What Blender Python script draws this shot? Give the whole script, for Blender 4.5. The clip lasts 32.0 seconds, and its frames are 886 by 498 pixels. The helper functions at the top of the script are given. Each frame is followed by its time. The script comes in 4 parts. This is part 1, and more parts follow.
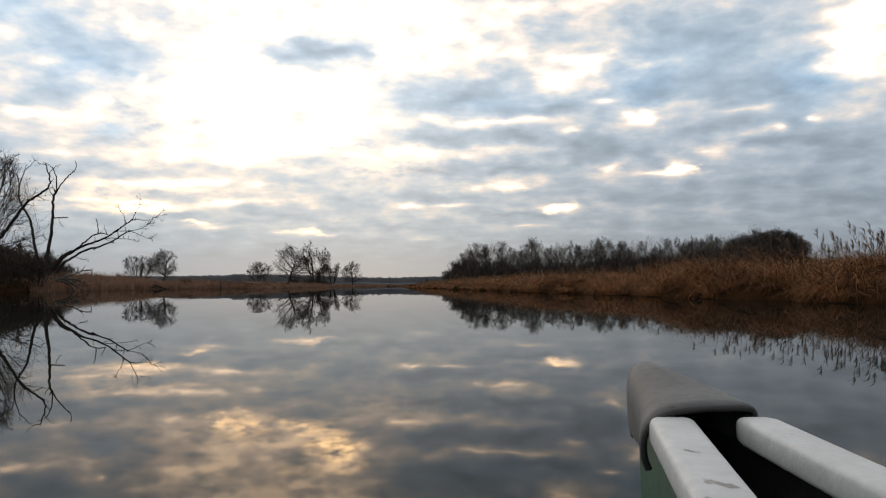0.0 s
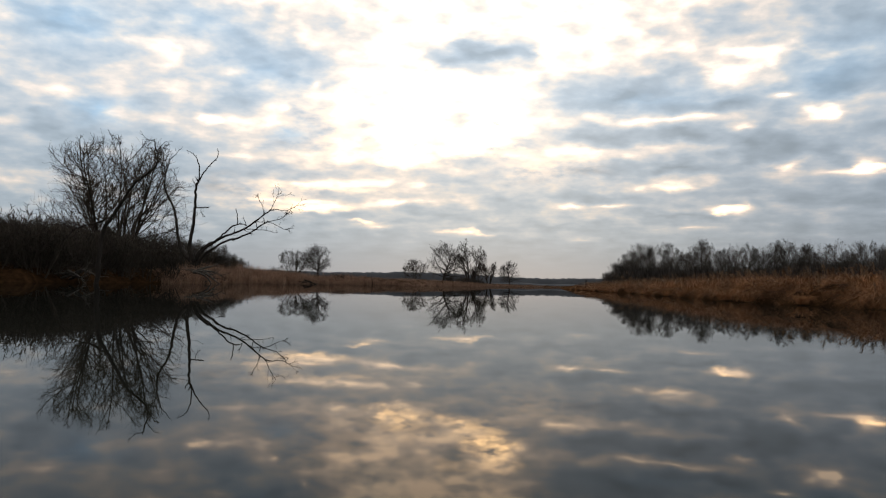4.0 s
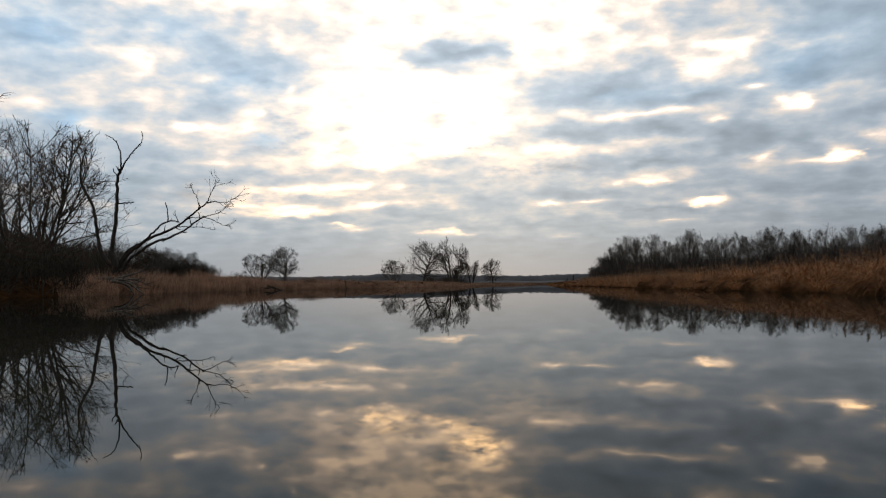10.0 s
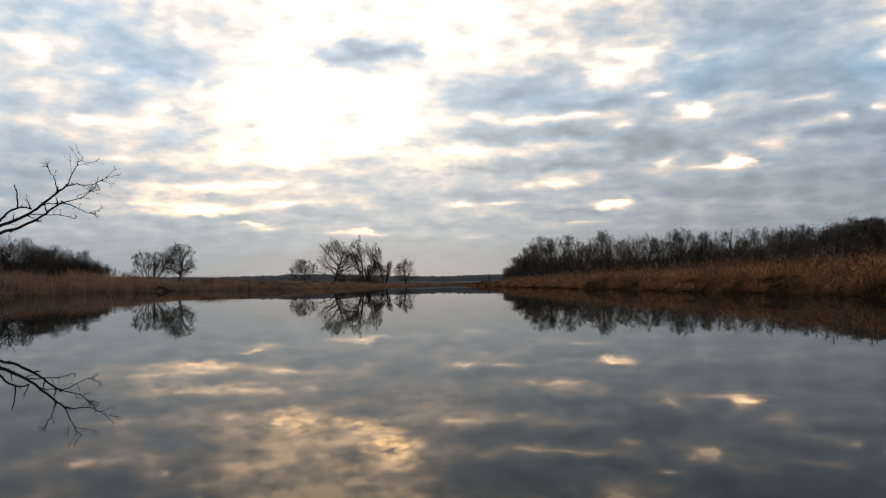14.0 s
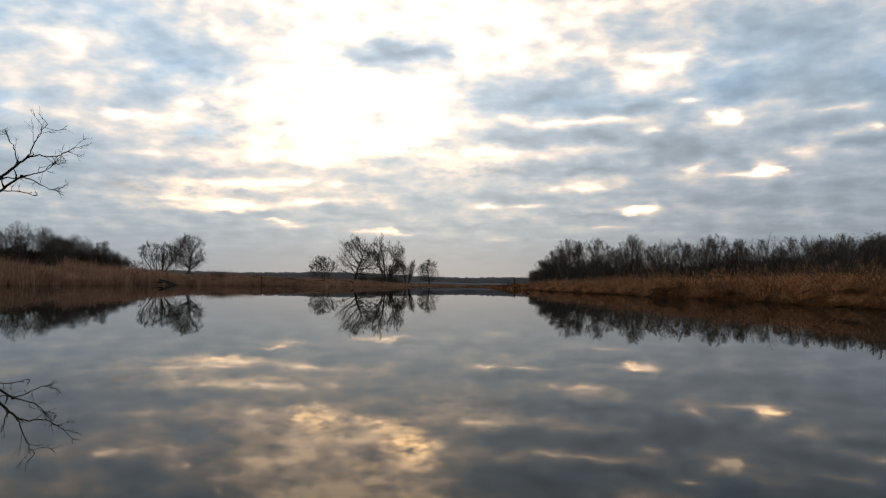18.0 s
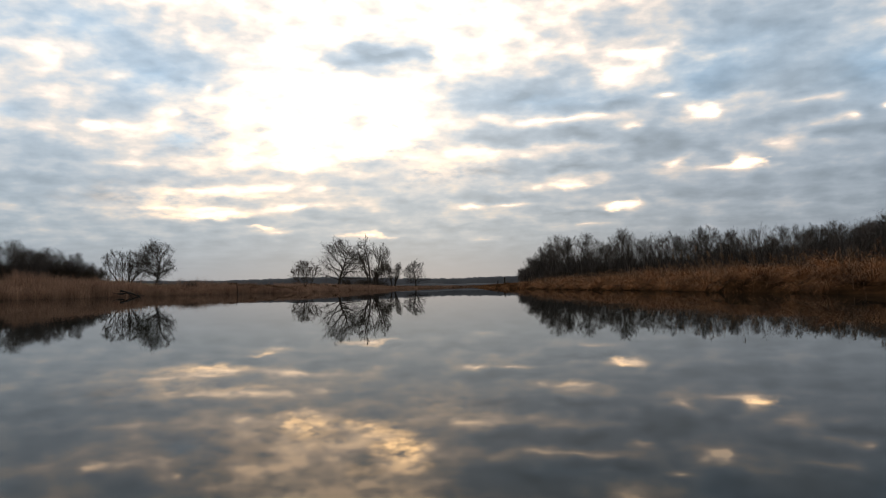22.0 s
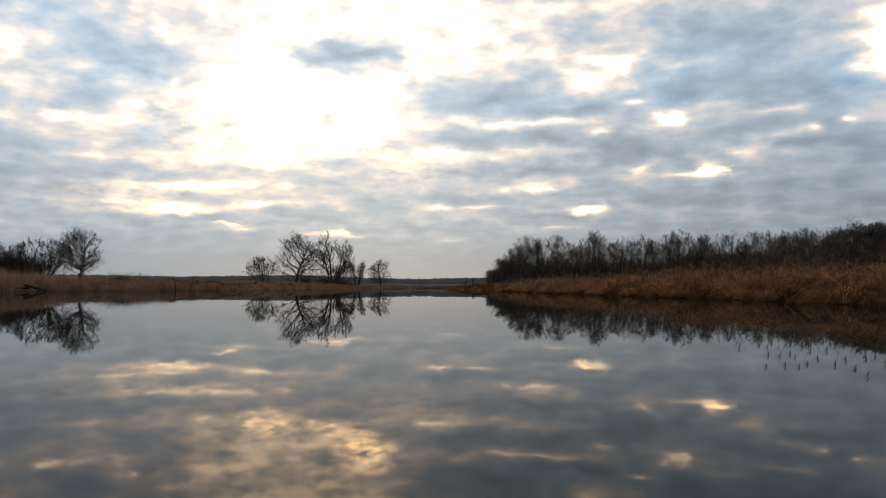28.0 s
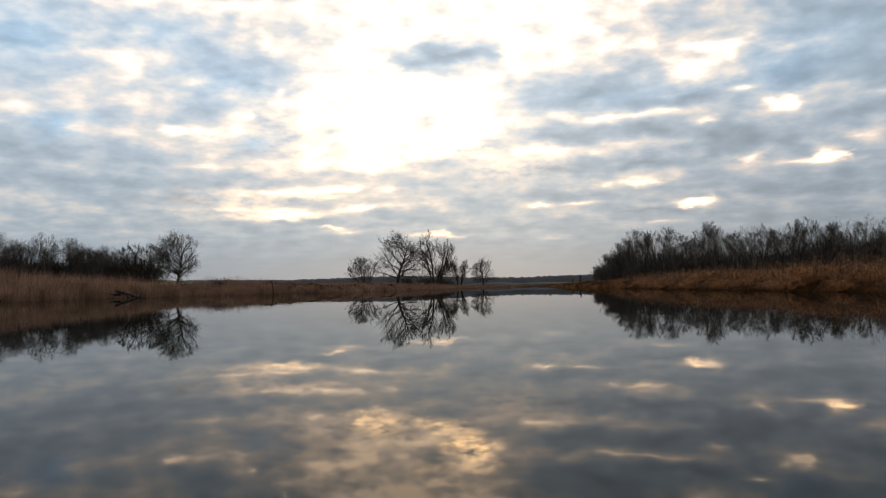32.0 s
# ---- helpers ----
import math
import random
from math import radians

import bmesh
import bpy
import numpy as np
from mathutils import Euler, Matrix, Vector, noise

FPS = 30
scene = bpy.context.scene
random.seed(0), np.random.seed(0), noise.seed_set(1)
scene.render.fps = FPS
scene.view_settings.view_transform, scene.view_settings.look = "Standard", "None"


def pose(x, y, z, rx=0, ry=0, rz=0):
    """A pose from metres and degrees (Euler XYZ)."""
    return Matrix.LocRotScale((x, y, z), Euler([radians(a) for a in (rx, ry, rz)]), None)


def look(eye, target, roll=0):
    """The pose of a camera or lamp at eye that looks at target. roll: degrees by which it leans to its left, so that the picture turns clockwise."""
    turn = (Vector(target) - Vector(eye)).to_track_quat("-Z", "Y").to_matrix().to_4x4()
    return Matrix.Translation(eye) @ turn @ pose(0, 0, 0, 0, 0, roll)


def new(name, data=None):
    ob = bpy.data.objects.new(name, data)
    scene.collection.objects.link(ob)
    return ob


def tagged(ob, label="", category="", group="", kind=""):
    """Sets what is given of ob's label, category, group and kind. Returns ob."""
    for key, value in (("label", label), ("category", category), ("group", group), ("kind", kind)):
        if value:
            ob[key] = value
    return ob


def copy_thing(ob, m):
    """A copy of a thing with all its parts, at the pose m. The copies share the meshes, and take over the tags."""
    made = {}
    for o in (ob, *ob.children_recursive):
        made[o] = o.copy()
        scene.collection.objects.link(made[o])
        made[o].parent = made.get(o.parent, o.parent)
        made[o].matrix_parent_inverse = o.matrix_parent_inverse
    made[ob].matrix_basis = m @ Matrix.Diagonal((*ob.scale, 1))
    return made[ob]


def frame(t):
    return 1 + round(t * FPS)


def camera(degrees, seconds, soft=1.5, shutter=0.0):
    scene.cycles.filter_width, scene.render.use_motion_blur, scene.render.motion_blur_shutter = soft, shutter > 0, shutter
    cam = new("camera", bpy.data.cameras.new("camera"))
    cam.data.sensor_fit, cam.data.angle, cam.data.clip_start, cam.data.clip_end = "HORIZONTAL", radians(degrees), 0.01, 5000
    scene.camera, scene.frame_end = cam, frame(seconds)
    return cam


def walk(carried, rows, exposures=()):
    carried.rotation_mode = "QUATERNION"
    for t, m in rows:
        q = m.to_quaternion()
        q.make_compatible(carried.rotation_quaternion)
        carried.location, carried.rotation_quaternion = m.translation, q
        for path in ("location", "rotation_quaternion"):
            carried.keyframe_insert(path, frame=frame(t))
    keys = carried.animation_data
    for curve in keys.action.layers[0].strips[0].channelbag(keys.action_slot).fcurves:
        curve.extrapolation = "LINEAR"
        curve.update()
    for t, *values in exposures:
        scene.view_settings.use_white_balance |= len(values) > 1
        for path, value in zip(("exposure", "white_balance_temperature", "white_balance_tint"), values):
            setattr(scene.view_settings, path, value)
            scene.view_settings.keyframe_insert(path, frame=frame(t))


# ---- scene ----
# ---- camera: carried low on the river, about 2.4 m/s downstream ----
cam = camera(61.0, 32.0, soft=1.2)
EYE = 0.42
PATH = [
    (0, -0.000, -0.000, 0.07, 2.78, 0.30), (0.5, -0.072, 1.352, 1.46, 2.81, -0.87), (1, -0.117, 2.746, 2.26, 2.74, 0.18), (1.5, -0.160, 4.206, 3.68, 2.85, 0.80),
    (2, -0.210, 5.713, 5.63, 2.87, 0.66), (2.5, -0.236, 7.180, 7.23, 2.85, 0.45), (3, -0.272, 8.573, 9.37, 2.80, -2.38), (3.5, -0.296, 9.855, 10.75, 2.74, -1.34),
    (4, -0.314, 11.029, 12.11, 2.72, -1.19), (4.5, -0.380, 12.154, 13.22, 2.81, 1.49), (5, -0.533, 13.292, 14.01, 2.93, 2.23), (5.5, -0.744, 14.452, 14.45, 2.95, 1.83),
    (6, -0.986, 15.637, 14.54, 2.92, 0.95), (6.5, -1.233, 16.845, 14.24, 2.73, 0.32), (7, -1.463, 18.073, 13.55, 2.83, 0.66), (7.5, -1.679, 19.318, 13.48, 2.73, 1.21),
    (8, -1.898, 20.573, 13.10, 2.85, 2.36), (8.5, -2.122, 21.849, 12.39, 2.78, 1.22), (9, -2.332, 23.101, 12.19, 2.77, 0.96), (9.5, -2.550, 24.350, 11.07, 2.90, 0.75),
    (10, -2.782, 25.601, 10.69, 2.76, 0.86), (10.5, -3.021, 26.840, 9.71, 2.83, 0.58), (11, -3.248, 28.074, 8.89, 2.73, -1.42), (11.5, -3.518, 29.314, 7.47, 2.86, 0.90),
    (12, -3.807, 30.553, 6.31, 2.82, 1.13), (12.5, -4.090, 31.762, 5.26, 2.80, 0.64), (13, -4.330, 32.942, 4.41, 2.73, 1.29), (13.5, -4.510, 34.105, 4.38, 2.80, 1.68),
    (14, -4.659, 35.248, 4.03, 2.70, 0.87), (14.5, -4.784, 36.392, 3.96, 2.70, -0.92), (15, -4.883, 37.558, 3.91, 2.92, -1.99), (15.5, -4.968, 38.757, 3.94, 2.95, -2.58),
    (16, -5.053, 39.994, 4.09, 2.92, -2.74), (16.5, -5.152, 41.273, 4.42, 2.67, -2.62), (17, -5.278, 42.595, 4.99, 2.73, -2.23), (17.5, -5.430, 43.919, 5.32, 2.70, -1.49),
    (18, -5.591, 45.250, 5.88, 2.80, -0.74), (18.5, -5.746, 46.588, 6.52, 2.83, 0.51), (19, -5.903, 47.895, 6.99, 2.76, 1.03), (19.5, -6.051, 49.122, 7.52, 2.81, 1.07),
    (20, -6.201, 50.275, 7.79, 2.77, 2.21), (20.5, -6.381, 51.397, 7.44, 2.85, 2.37), (21, -6.581, 52.517, 7.18, 2.77, 2.22), (21.5, -6.822, 53.608, 6.25, 2.89, 1.13),
    (22, -7.105, 54.666, 4.74, 2.89, 1.18), (22.5, -7.362, 55.698, 3.83, 2.87, 0.25), (23, -7.585, 56.743, 2.96, 2.87, 2.08), (23.5, -7.764, 57.831, 2.48, 2.82, 0.97),
    (24, -7.876, 58.982, 1.87, 2.84, 1.53), (24.5, -7.936, 60.191, 0.62, 2.95, 3.89), (25, -7.882, 61.382, -0.14, 2.94, 3.27), (25.5, -7.770, 62.550, -0.50, 2.94, 1.01),
    (26, -7.653, 63.698, -0.56, 2.93, -1.31), (26.5, -7.586, 64.831, -0.40, 2.89, -2.24), (27, -7.621, 65.960, -0.12, 2.97, -0.17), (27.5, -7.743, 67.087, 1.39, 3.05, 0.78),
    (28, -7.898, 68.219, 2.21, 2.92, 0.07), (28.5, -8.068, 69.367, 3.79, 2.93, -0.60), (29, -8.220, 70.514, 4.65, 2.83, -1.41), (29.5, -8.368, 71.648, 6.02, 2.89, -1.97),
    (30, -8.518, 72.758, 6.95, 2.86, -0.85), (30.5, -8.672, 73.831, 7.86, 2.85, -0.45), (31, -8.824, 74.874, 8.85, 2.80, 0.14), (31.5, -8.988, 75.893, 9.49, 2.90, 2.86),
    (32, -9.166, 76.906, 9.95, 2.93, 1.22),
]


def held(x, y, yaw, pitch, roll):
    return pose(x, y, EYE, 0, 0, yaw) @ pose(0, 0, 0, 90 + pitch) @ pose(0, 0, 0, 0, 0, -roll)


walk(cam, [(t, held(x, y, yaw, pitch, roll)) for t, x, y, yaw, pitch, roll in PATH], [(0, 0.12), (2, 0.17), (3.2, 0.08), (4.5, 0.0), (32, 0.0)])

# ---- world: broken cloud at the end of a winter day, the sun behind it ahead ----
world = bpy.data.worlds.new("sky")
scene.world = world
world.use_nodes = True
wn, wl = world.node_tree.nodes, world.node_tree.links
wn.clear()


def wnode(kind, operation=None):
    n = wn.new(kind)
    if operation:
        n.operation = operation
    return n


def wmath(op, a, b=None, c=None, clamp=False):
    n = wnode("ShaderNodeMath", op)
    n.use_clamp = clamp
    for i, v in enumerate((a, b, c)):
        if v is None:
            continue
        if isinstance(v, (int, float)):
            n.inputs[i].default_value = v
        else:
            wl.new(v, n.inputs[i])
    return n.outputs[0]


def wcombine(x, y, z=0.0):
    n = wnode("ShaderNodeCombineXYZ")
    for i, v in enumerate((x, y, z)):
        if isinstance(v, (int, float)):
            n.inputs[i].default_value = v
        else:
            wl.new(v, n.inputs[i])
    return n.outputs[0]


def wnoise(vec, scale, detail, rough, lac=2.0):
    n = wnode("ShaderNodeTexNoise")
    n.inputs["Scale"].default_value, n.inputs["Detail"].default_value = scale, detail
    n.inputs["Roughness"].default_value, n.inputs["Lacunarity"].default_value = rough, lac
    wl.new(vec, n.inputs["Vector"])
    return n


SUN_AZ, SUN_EL = 8.0, 17.0
coords = wnode("ShaderNodeTexCoord")
split = wnode("ShaderNodeSeparateXYZ")
wl.new(coords.outputs["Generated"], split.inputs[0])
dx, dy, dz = split.outputs
up = wmath("ADD", wmath("MAXIMUM", dz, 0.0), 0.12)
plane = wcombine(wmath("DIVIDE", dx, up), wmath("DIVIDE", dy, up))
azimuth = wmath("MULTIPLY", wmath("ARCTAN2", wmath("MULTIPLY", dx, -1.0), dy), 180 / math.pi)
elevation = wmath("MULTIPLY", wmath("ARCSINE", dz), 180 / math.pi)
round_about = wcombine(wmath("MULTIPLY", azimuth, 0.1), wmath("MULTIPLY", elevation, 0.25))
ripple = wnoise(round_about, 3.4, 3, 0.5)
rs = wnode("ShaderNodeSeparateColor")
wl.new(ripple.outputs["Color"], rs.inputs[0])
az_w = wmath("MULTIPLY_ADD", wmath("SUBTRACT", rs.outputs[0], 0.5), 5.5, azimuth)
el_w = wmath("MULTIPLY_ADD", wmath("SUBTRACT", rs.outputs[1], 0.5), 1.9, elevation)
place = wcombine(az_w, el_w)
steady = wcombine(wmath("MULTIPLY_ADD", wmath("SUBTRACT", rs.outputs[0], 0.5), 3.0, azimuth), wmath("MULTIPLY_ADD", wmath("SUBTRACT", rs.outputs[1], 0.5), 0.7, elevation))
# loose rows of cloudlets, closer together towards the horizon
billow = wnoise(plane, 4.6, 3, 0.5).outputs["Fac"]
fine = wnoise(wcombine(wmath("MULTIPLY", azimuth, 0.13), wmath("MULTIPLY", elevation, 0.25)), 4.4, 4, 0.5).outputs["Fac"]
light = wmath("MULTIPLY_ADD", wmath("SUBTRACT", billow, 0.5), 0.52, 0.46)
light = wmath("MULTIPLY_ADD", wmath("SUBTRACT", fine, 0.5), 0.52, light)
nudge = wnode("ShaderNodeVectorMath", "SCALE")
wl.new(ripple.outputs["Color"], nudge.inputs[0])
nudge.inputs["Scale"].default_value = 0.45
shifted = wnode("ShaderNodeVectorMath", "ADD")
wl.new(round_about, shifted.inputs[0])
wl.new(nudge.outputs[0], shifted.inputs[1])
cells = wnode("ShaderNodeTexVoronoi")
cells.feature, cells.voronoi_dimensions = "SMOOTH_F1", "2D"
cells.inputs["Scale"].default_value, cells.inputs["Smoothness"].default_value = 3.2, 0.35
wl.new(shifted.outputs[0], cells.inputs["Vector"])
light = wmath("MULTIPLY_ADD", wmath("SUBTRACT", cells.outputs["Distance"], 0.38), 0.28, light)
# higher up the cloud is thinner
high = wnode("ShaderNodeMapRange")
high.inputs[1].default_value, high.inputs[2].default_value, high.inputs[4].default_value = 4.0, 18.0, 0.16
wl.new(elevation, high.inputs[0])
light = wmath("ADD", light, high.outputs[0])
# clouds, openings, warm places and blue gaps: azimuth, elevation, half width, half height, how much
VEIL = [
    (11.8, 15.2, 14.0, 7.20, 0.24), (18.9, 10.7, 11.5, 5.10, 0.17), (13.4, 23.2, 17.9, 6.80, 0.09), (32.7, 14.7, 4.7, 4.68, 0.13), (-21.2, 14.1, 17.9, 8.50, 0.24), (-7.5, 10.5, 14.0, 5.95, 0.12),
    (-15.4, 6.8, 17.9, 3.40, 0.04), (26.0, 17.7, 11.1, 5.53, -0.06), (-5.2, 3.0, 38.2, 2.98, -0.04), (-10.3, 6.6, 17.9, 5.10, 0), (3.1, 20.2, 8.5, 3.83, 0.08),
]
BANKS_A = [
    (9.0, 17.4, 4.0, 1.28, -0.935), (12.2, 16.8, 2.9, 0.96, -0.306), (5.9, 17.2, 1.4, 0.57, -0.272), (25.6, 15.8, 4.5, 3.19, -0.2856), (22.7, 15.8, 3.8, 1.28, -0.17), (27.3, 13.8, 2.9, 1.53, -0.1904),
    (30.7, 17.3, 5.2, 2.30, -0.1768), (32.7, 12.5, 4.5, 1.53, -0.1768), (22.3, 11.3, 3.0, 1.66, -0.34), (24.4, 10.2, 3.0, 0.83, -0.204), (32.7, 9.9, 4.8, 1.08, -0.2312), (31.6, 7.7, 6.7, 1.28, -0.2176),
    (25.6, 8.1, 5.2, 1.02, -0.1904), (18.9, 8.7, 3.6, 0.57, -0.1496), (-1.2, 14.2, 5.7, 1.40, -0.69), (-8.4, 13.3, 5.2, 0.89, -0.575), (-4.9, 15.9, 2.9, 1.28, -0.391), (1.0, 13.6, 2.9, 0.77, -0.345),
]
BANKS_B = [
    (0.2, 11.3, 6.7, 0.83, -0.5175), (-5.8, 11.0, 4.5, 1.02, -0.5175), (-10.6, 10.5, 3.3, 2.04, -0.6325), (-5.3, 8.8, 6.2, 0.83, -0.5175), (9.5, 9.5, 2.6, 0.77, -0.34), (14.0, 11.5, 1.9, 0.45, -0.1496),
    (6.7, 8.0, 5.7, 0.70, -0.2448), (1.1, 8.6, 4.8, 0.64, -0.345), (6.7, 6.6, 6.2, 0.57, -0.204), (-1.2, 6.7, 5.2, 0.70, -0.345), (-11.1, 7.0, 4.5, 0.83, -0.345), (-5.3, 5.5, 4.3, 0.45, -0.23),
    (-16.4, 18.1, 4.5, 2.30, -0.345), (-21.4, 17.4, 6.7, 2.93, -0.483), (-24.7, 13.1, 5.7, 2.81, -0.529), (-18.7, 14.2, 6.2, 2.30, -0.414), (-14.9, 13.8, 3.3, 1.66, -0.414), (-19.3, 10.7, 6.2, 1.28, -0.414),
]
BANKS_C = [
    (-24.6, 10.0, 5.2, 0.89, -0.414), (-15.5, 9.5, 4.0, 1.28, -0.483), (-22.8, 7.4, 8.1, 1.28, -0.345), (-17.3, 6.2, 7.1, 0.83, -0.299), (-8.1, 18.5, 3.3, 1.66, -0.23), (30.3, 6.6, 5.7, 0.57, -0.1496),
    (24.0, 5.0, 7.6, 0.38, -0.136), (13.6, 5.6, 5.7, 0.38, -0.136), (19.3, 6.5, 4.3, 0.38, -0.1088), (39.2, 16.9, 4.5, 3.51, -0.306), (40.0, 10.0, 4.3, 1.40, -0.272), (37.9, 8.0, 5.2, 1.15, -0.17),
    (38.4, 11.9, 2.9, 1.40, -0.136), (11.0, 12.5, 1.9, 0.45, -0.136), (3.3, 4.7, 9.5, 0.32, -0.161), (-15.3, 4.5, 9.5, 0.45, -0.161), (-28.4, 9.1, 3.8, 1.28, -0.4025), (-29.2, 5.8, 5.7, 1.28, -0.345),
]
BANKS_D = [
    (16.9, 15.1, 1.9, 0.89, -0.0816),
]
GLINTS_A = [
    (-10.1, 16.6, 2.2, 0.54, 0.4), (-8.8, 15.2, 1.2, 0.65, 0.272), (-12.3, 13.6, 1.2, 0.30, 0.44), (-14.8, 12.2, 0.7, 0.54, 0.44), (-10.0, 11.5, 1.0, 0.36, 0.24), (-12.7, 8.7, 1.2, 0.54, 0.4),
    (-17.4, 8.4, 0.9, 0.71, 0.6), (-15.5, 8.1, 2.6, 0.30, 0.32), (-18.9, 9.5, 3.0, 0.54, 0.32), (-22.0, 10.5, 3.0, 0.48, 0.272), (-24.2, 10.9, 0.7, 0.36, 0.4), (-26.6, 11.2, 0.7, 0.30, 0.4),
    (-8.6, 5.7, 1.4, 0.30, 0.64), (-9.8, 6.0, 0.6, 0.48, 0.32), (-4.7, 7.4, 1.6, 0.48, 0.336), (-2.3, 7.3, 1.2, 0.36, 0.272), (2.4, 6.0, 1.3, 0.24, 0.36), (-0.2, 6.1, 2.1, 0.18, 0.28),
]
GLINTS_B = [
    (-6.1, 4.5, 3.3, 0.18, 0.24), (21.7, 5.8, 4.4, 0.42, 0.336), (25.2, 6.1, 3.7, 0.24, 0.24), (22.9, 7.3, 4.2, 0.42, 0.24), (16.9, 4.3, 1.6, 0.24, 0.36), (10.2, 4.0, 2.6, 0.24, 0.44),
    (1.6, 3.6, 1.4, 0.18, 0.32), (29.6, 11.7, 0.6, 0.36, 0.28), (24.6, 12.8, 0.6, 0.48, 0.28), (22.3, 14.7, 0.7, 0.48, 0.32), (18.1, 7.5, 3.3, 0.48, 0.224), (16.1, 6.2, 2.8, 0.30, 0.2),
    (-29.4, 15.9, 2.1, 3.27, 0.44), (-4.7, 17.2, 2.1, 0.48, 0.24), (-5.4, 12.4, 5.6, 0.30, 0.176), (3.2, 10.1, 3.3, 0.30, 0.2), (-21.2, 12.2, 3.7, 0.30, 0.16), (11.0, 10.7, 2.3, 0.48, 0.16),
]
GLINTS_C = [
    (39.7, 12.8, 3.3, 1.31, 0.16), (32.4, 16.9, 2.8, 1.49, 0.096), (27.8, 11.7, 2.8, 0.42, 0.2), (28.1, 9.1, 3.7, 0.36, 0.176),
]
GLOW = [
    (8.3, 11.7, 2.1, 1.10, 1), (10.1, 10.4, 1.7, 0.51, 0.55), (7.5, 12.5, 1.3, 0.77, 0.6), (14.7, 10.0, 2.0, 0.85, 0.6), (16.1, 9.4, 1.3, 0.51, 0.4), (21.9, 5.7, 2.6, 0.30, 0.42),
    (17.7, 4.5, 1.1, 0.17, 0.3), (-8.6, 5.7, 0.7, 0.13, 0.6), (-17.4, 8.3, 0.6, 0.34, 0.75), (19.3, 7.0, 2.6, 0.26, 0.18), (13.5, 11.3, 2.6, 0.43, 0.18), (10.2, 4.0, 1.7, 0.13, 0.25),
    (11.0, 13.2, 2.6, 0.43, 0.2), (-4.7, 7.3, 1.0, 0.21, 0.2), (19.0, 11.5, 6.0, 3.2, 0.09), (25.0, 6.6, 5.0, 1.2, 0.10), (5.0, 9.0, 4.0, 1.4, 0.10),
]
BLUE = [
    (37.2, 11.7, 1.9, 1.10, 0.9), (39.2, 17.2, 4.2, 2.55, 0.6), (25.6, 15.3, 4.2, 2.12, 0.45), (23.9, 11.0, 1.5, 0.60, 0.7), (-26.3, 13.7, 3.4, 2.34, 0.6), (-14.9, 14.0, 3.0, 1.70, 0.4),
    (30.7, 18.4, 4.2, 1.91, 0.4), (-3.3, 13.9, 8.1, 1.10, 0.4), (-16.9, 16.1, 6.8, 2.55, 0.35), (9.2, 17.4, 4.7, 1.10, 0.35), (17.3, 16.0, 2.6, 2.12, 0.25),
]


def spread(level, patches, over):
    """Adds soft patches of the sky to a level."""
    for az, el, wa, we, gain in patches:
        m = wnode("ShaderNodeMapping")
        m.inputs["Location"].default_value = (-az / (wa * 1.8), -el / (we * 1.8), 0)
        m.inputs["Scale"].default_value = (1 / (wa * 1.8), 1 / (we * 1.8), 1)
        wl.new(over, m.inputs["Vector"])
        g = wnode("ShaderNodeTexGradient")
        g.gradient_type = "QUADRATIC_SPHERE"
        wl.new(m.outputs[0], g.inputs[0])
        level = wmath("MULTIPLY_ADD", g.outputs["Fac"], gain * (1.35 if gain > 0 else 1.0), level)
    return level


light = spread(spread(light, VEIL + BANKS_A + BANKS_B + BANKS_C + BANKS_D, place), GLINTS_A + GLINTS_B + GLINTS_C, steady)
glow = spread(0.0, GLOW, place)
gaps = spread(0.0, BLUE, place)
# low down the cloud closes into an even veil
lift = wnode("ShaderNodeMapRange")
lift.interpolation_type = "SMOOTHSTEP"
lift.inputs[1].default_value, lift.inputs[2].default_value = 0.3, 5.5
wl.new(elevation, lift.inputs[0])
light = wmath("MULTIPLY_ADD", wmath("SUBTRACT", light, 0.16), lift.outputs[0], 0.16)
# and thicker away to the right of the sun
side = wnode("ShaderNodeMapRange")
side.interpolation_type = "SMOOTHSTEP"
side.inputs[1].default_value, side.inputs[2].default_value, side.inputs[4].default_value = 4.0, -22.0, -0.10
wl.new(azimuth, side.inputs[0])
tilt = wnode("ShaderNodeMapRange")
for i, v in ((1, 3.0), (2, 16.0), (3, 1.5), (4, 0.7)):
    tilt.inputs[i].default_value = v
wl.new(elevation, tilt.inputs[0])
light = wmath("MULTIPLY_ADD", side.outputs[0], tilt.outputs[0], light)
ramp = wnode("ShaderNodeValToRGB")
stops = [(0.0, (0.32, 0.39, 0.455)), (0.22, (0.395, 0.475, 0.555)), (0.40, (0.49, 0.575, 0.66)), (0.54, (0.64, 0.685, 0.73)),
         (0.64, (0.83, 0.785, 0.745)), (0.74, (1.09, 0.945, 0.84)), (0.86, (1.75, 1.39, 1.10)), (1.0, (3.2, 2.3, 1.55))]
while len(ramp.color_ramp.elements) < len(stops):
    ramp.color_ramp.elements.new(0.5)
for e, (p, c) in zip(ramp.color_ramp.elements, stops):
    e.position, e.color = p, (*c, 1)
wl.new(light, ramp.inputs[0])
clear = wnode("ShaderNodeTexSky")
clear.sky_type = "NISHITA"
clear.sun_disc, clear.sun_elevation, clear.sun_rotation = False, radians(SUN_EL), radians(-SUN_AZ)
air = wnode("ShaderNodeVectorMath", "SCALE")
wl.new(clear.outputs[0], air.inputs[0])
air.inputs["Scale"].default_value = 0.06
blue = wnode("ShaderNodeMix")
blue.data_type, blue.blend_type = "RGBA", "MULTIPLY"
blue.inputs[7].default_value = (0.84, 1.04, 1.20, 1)
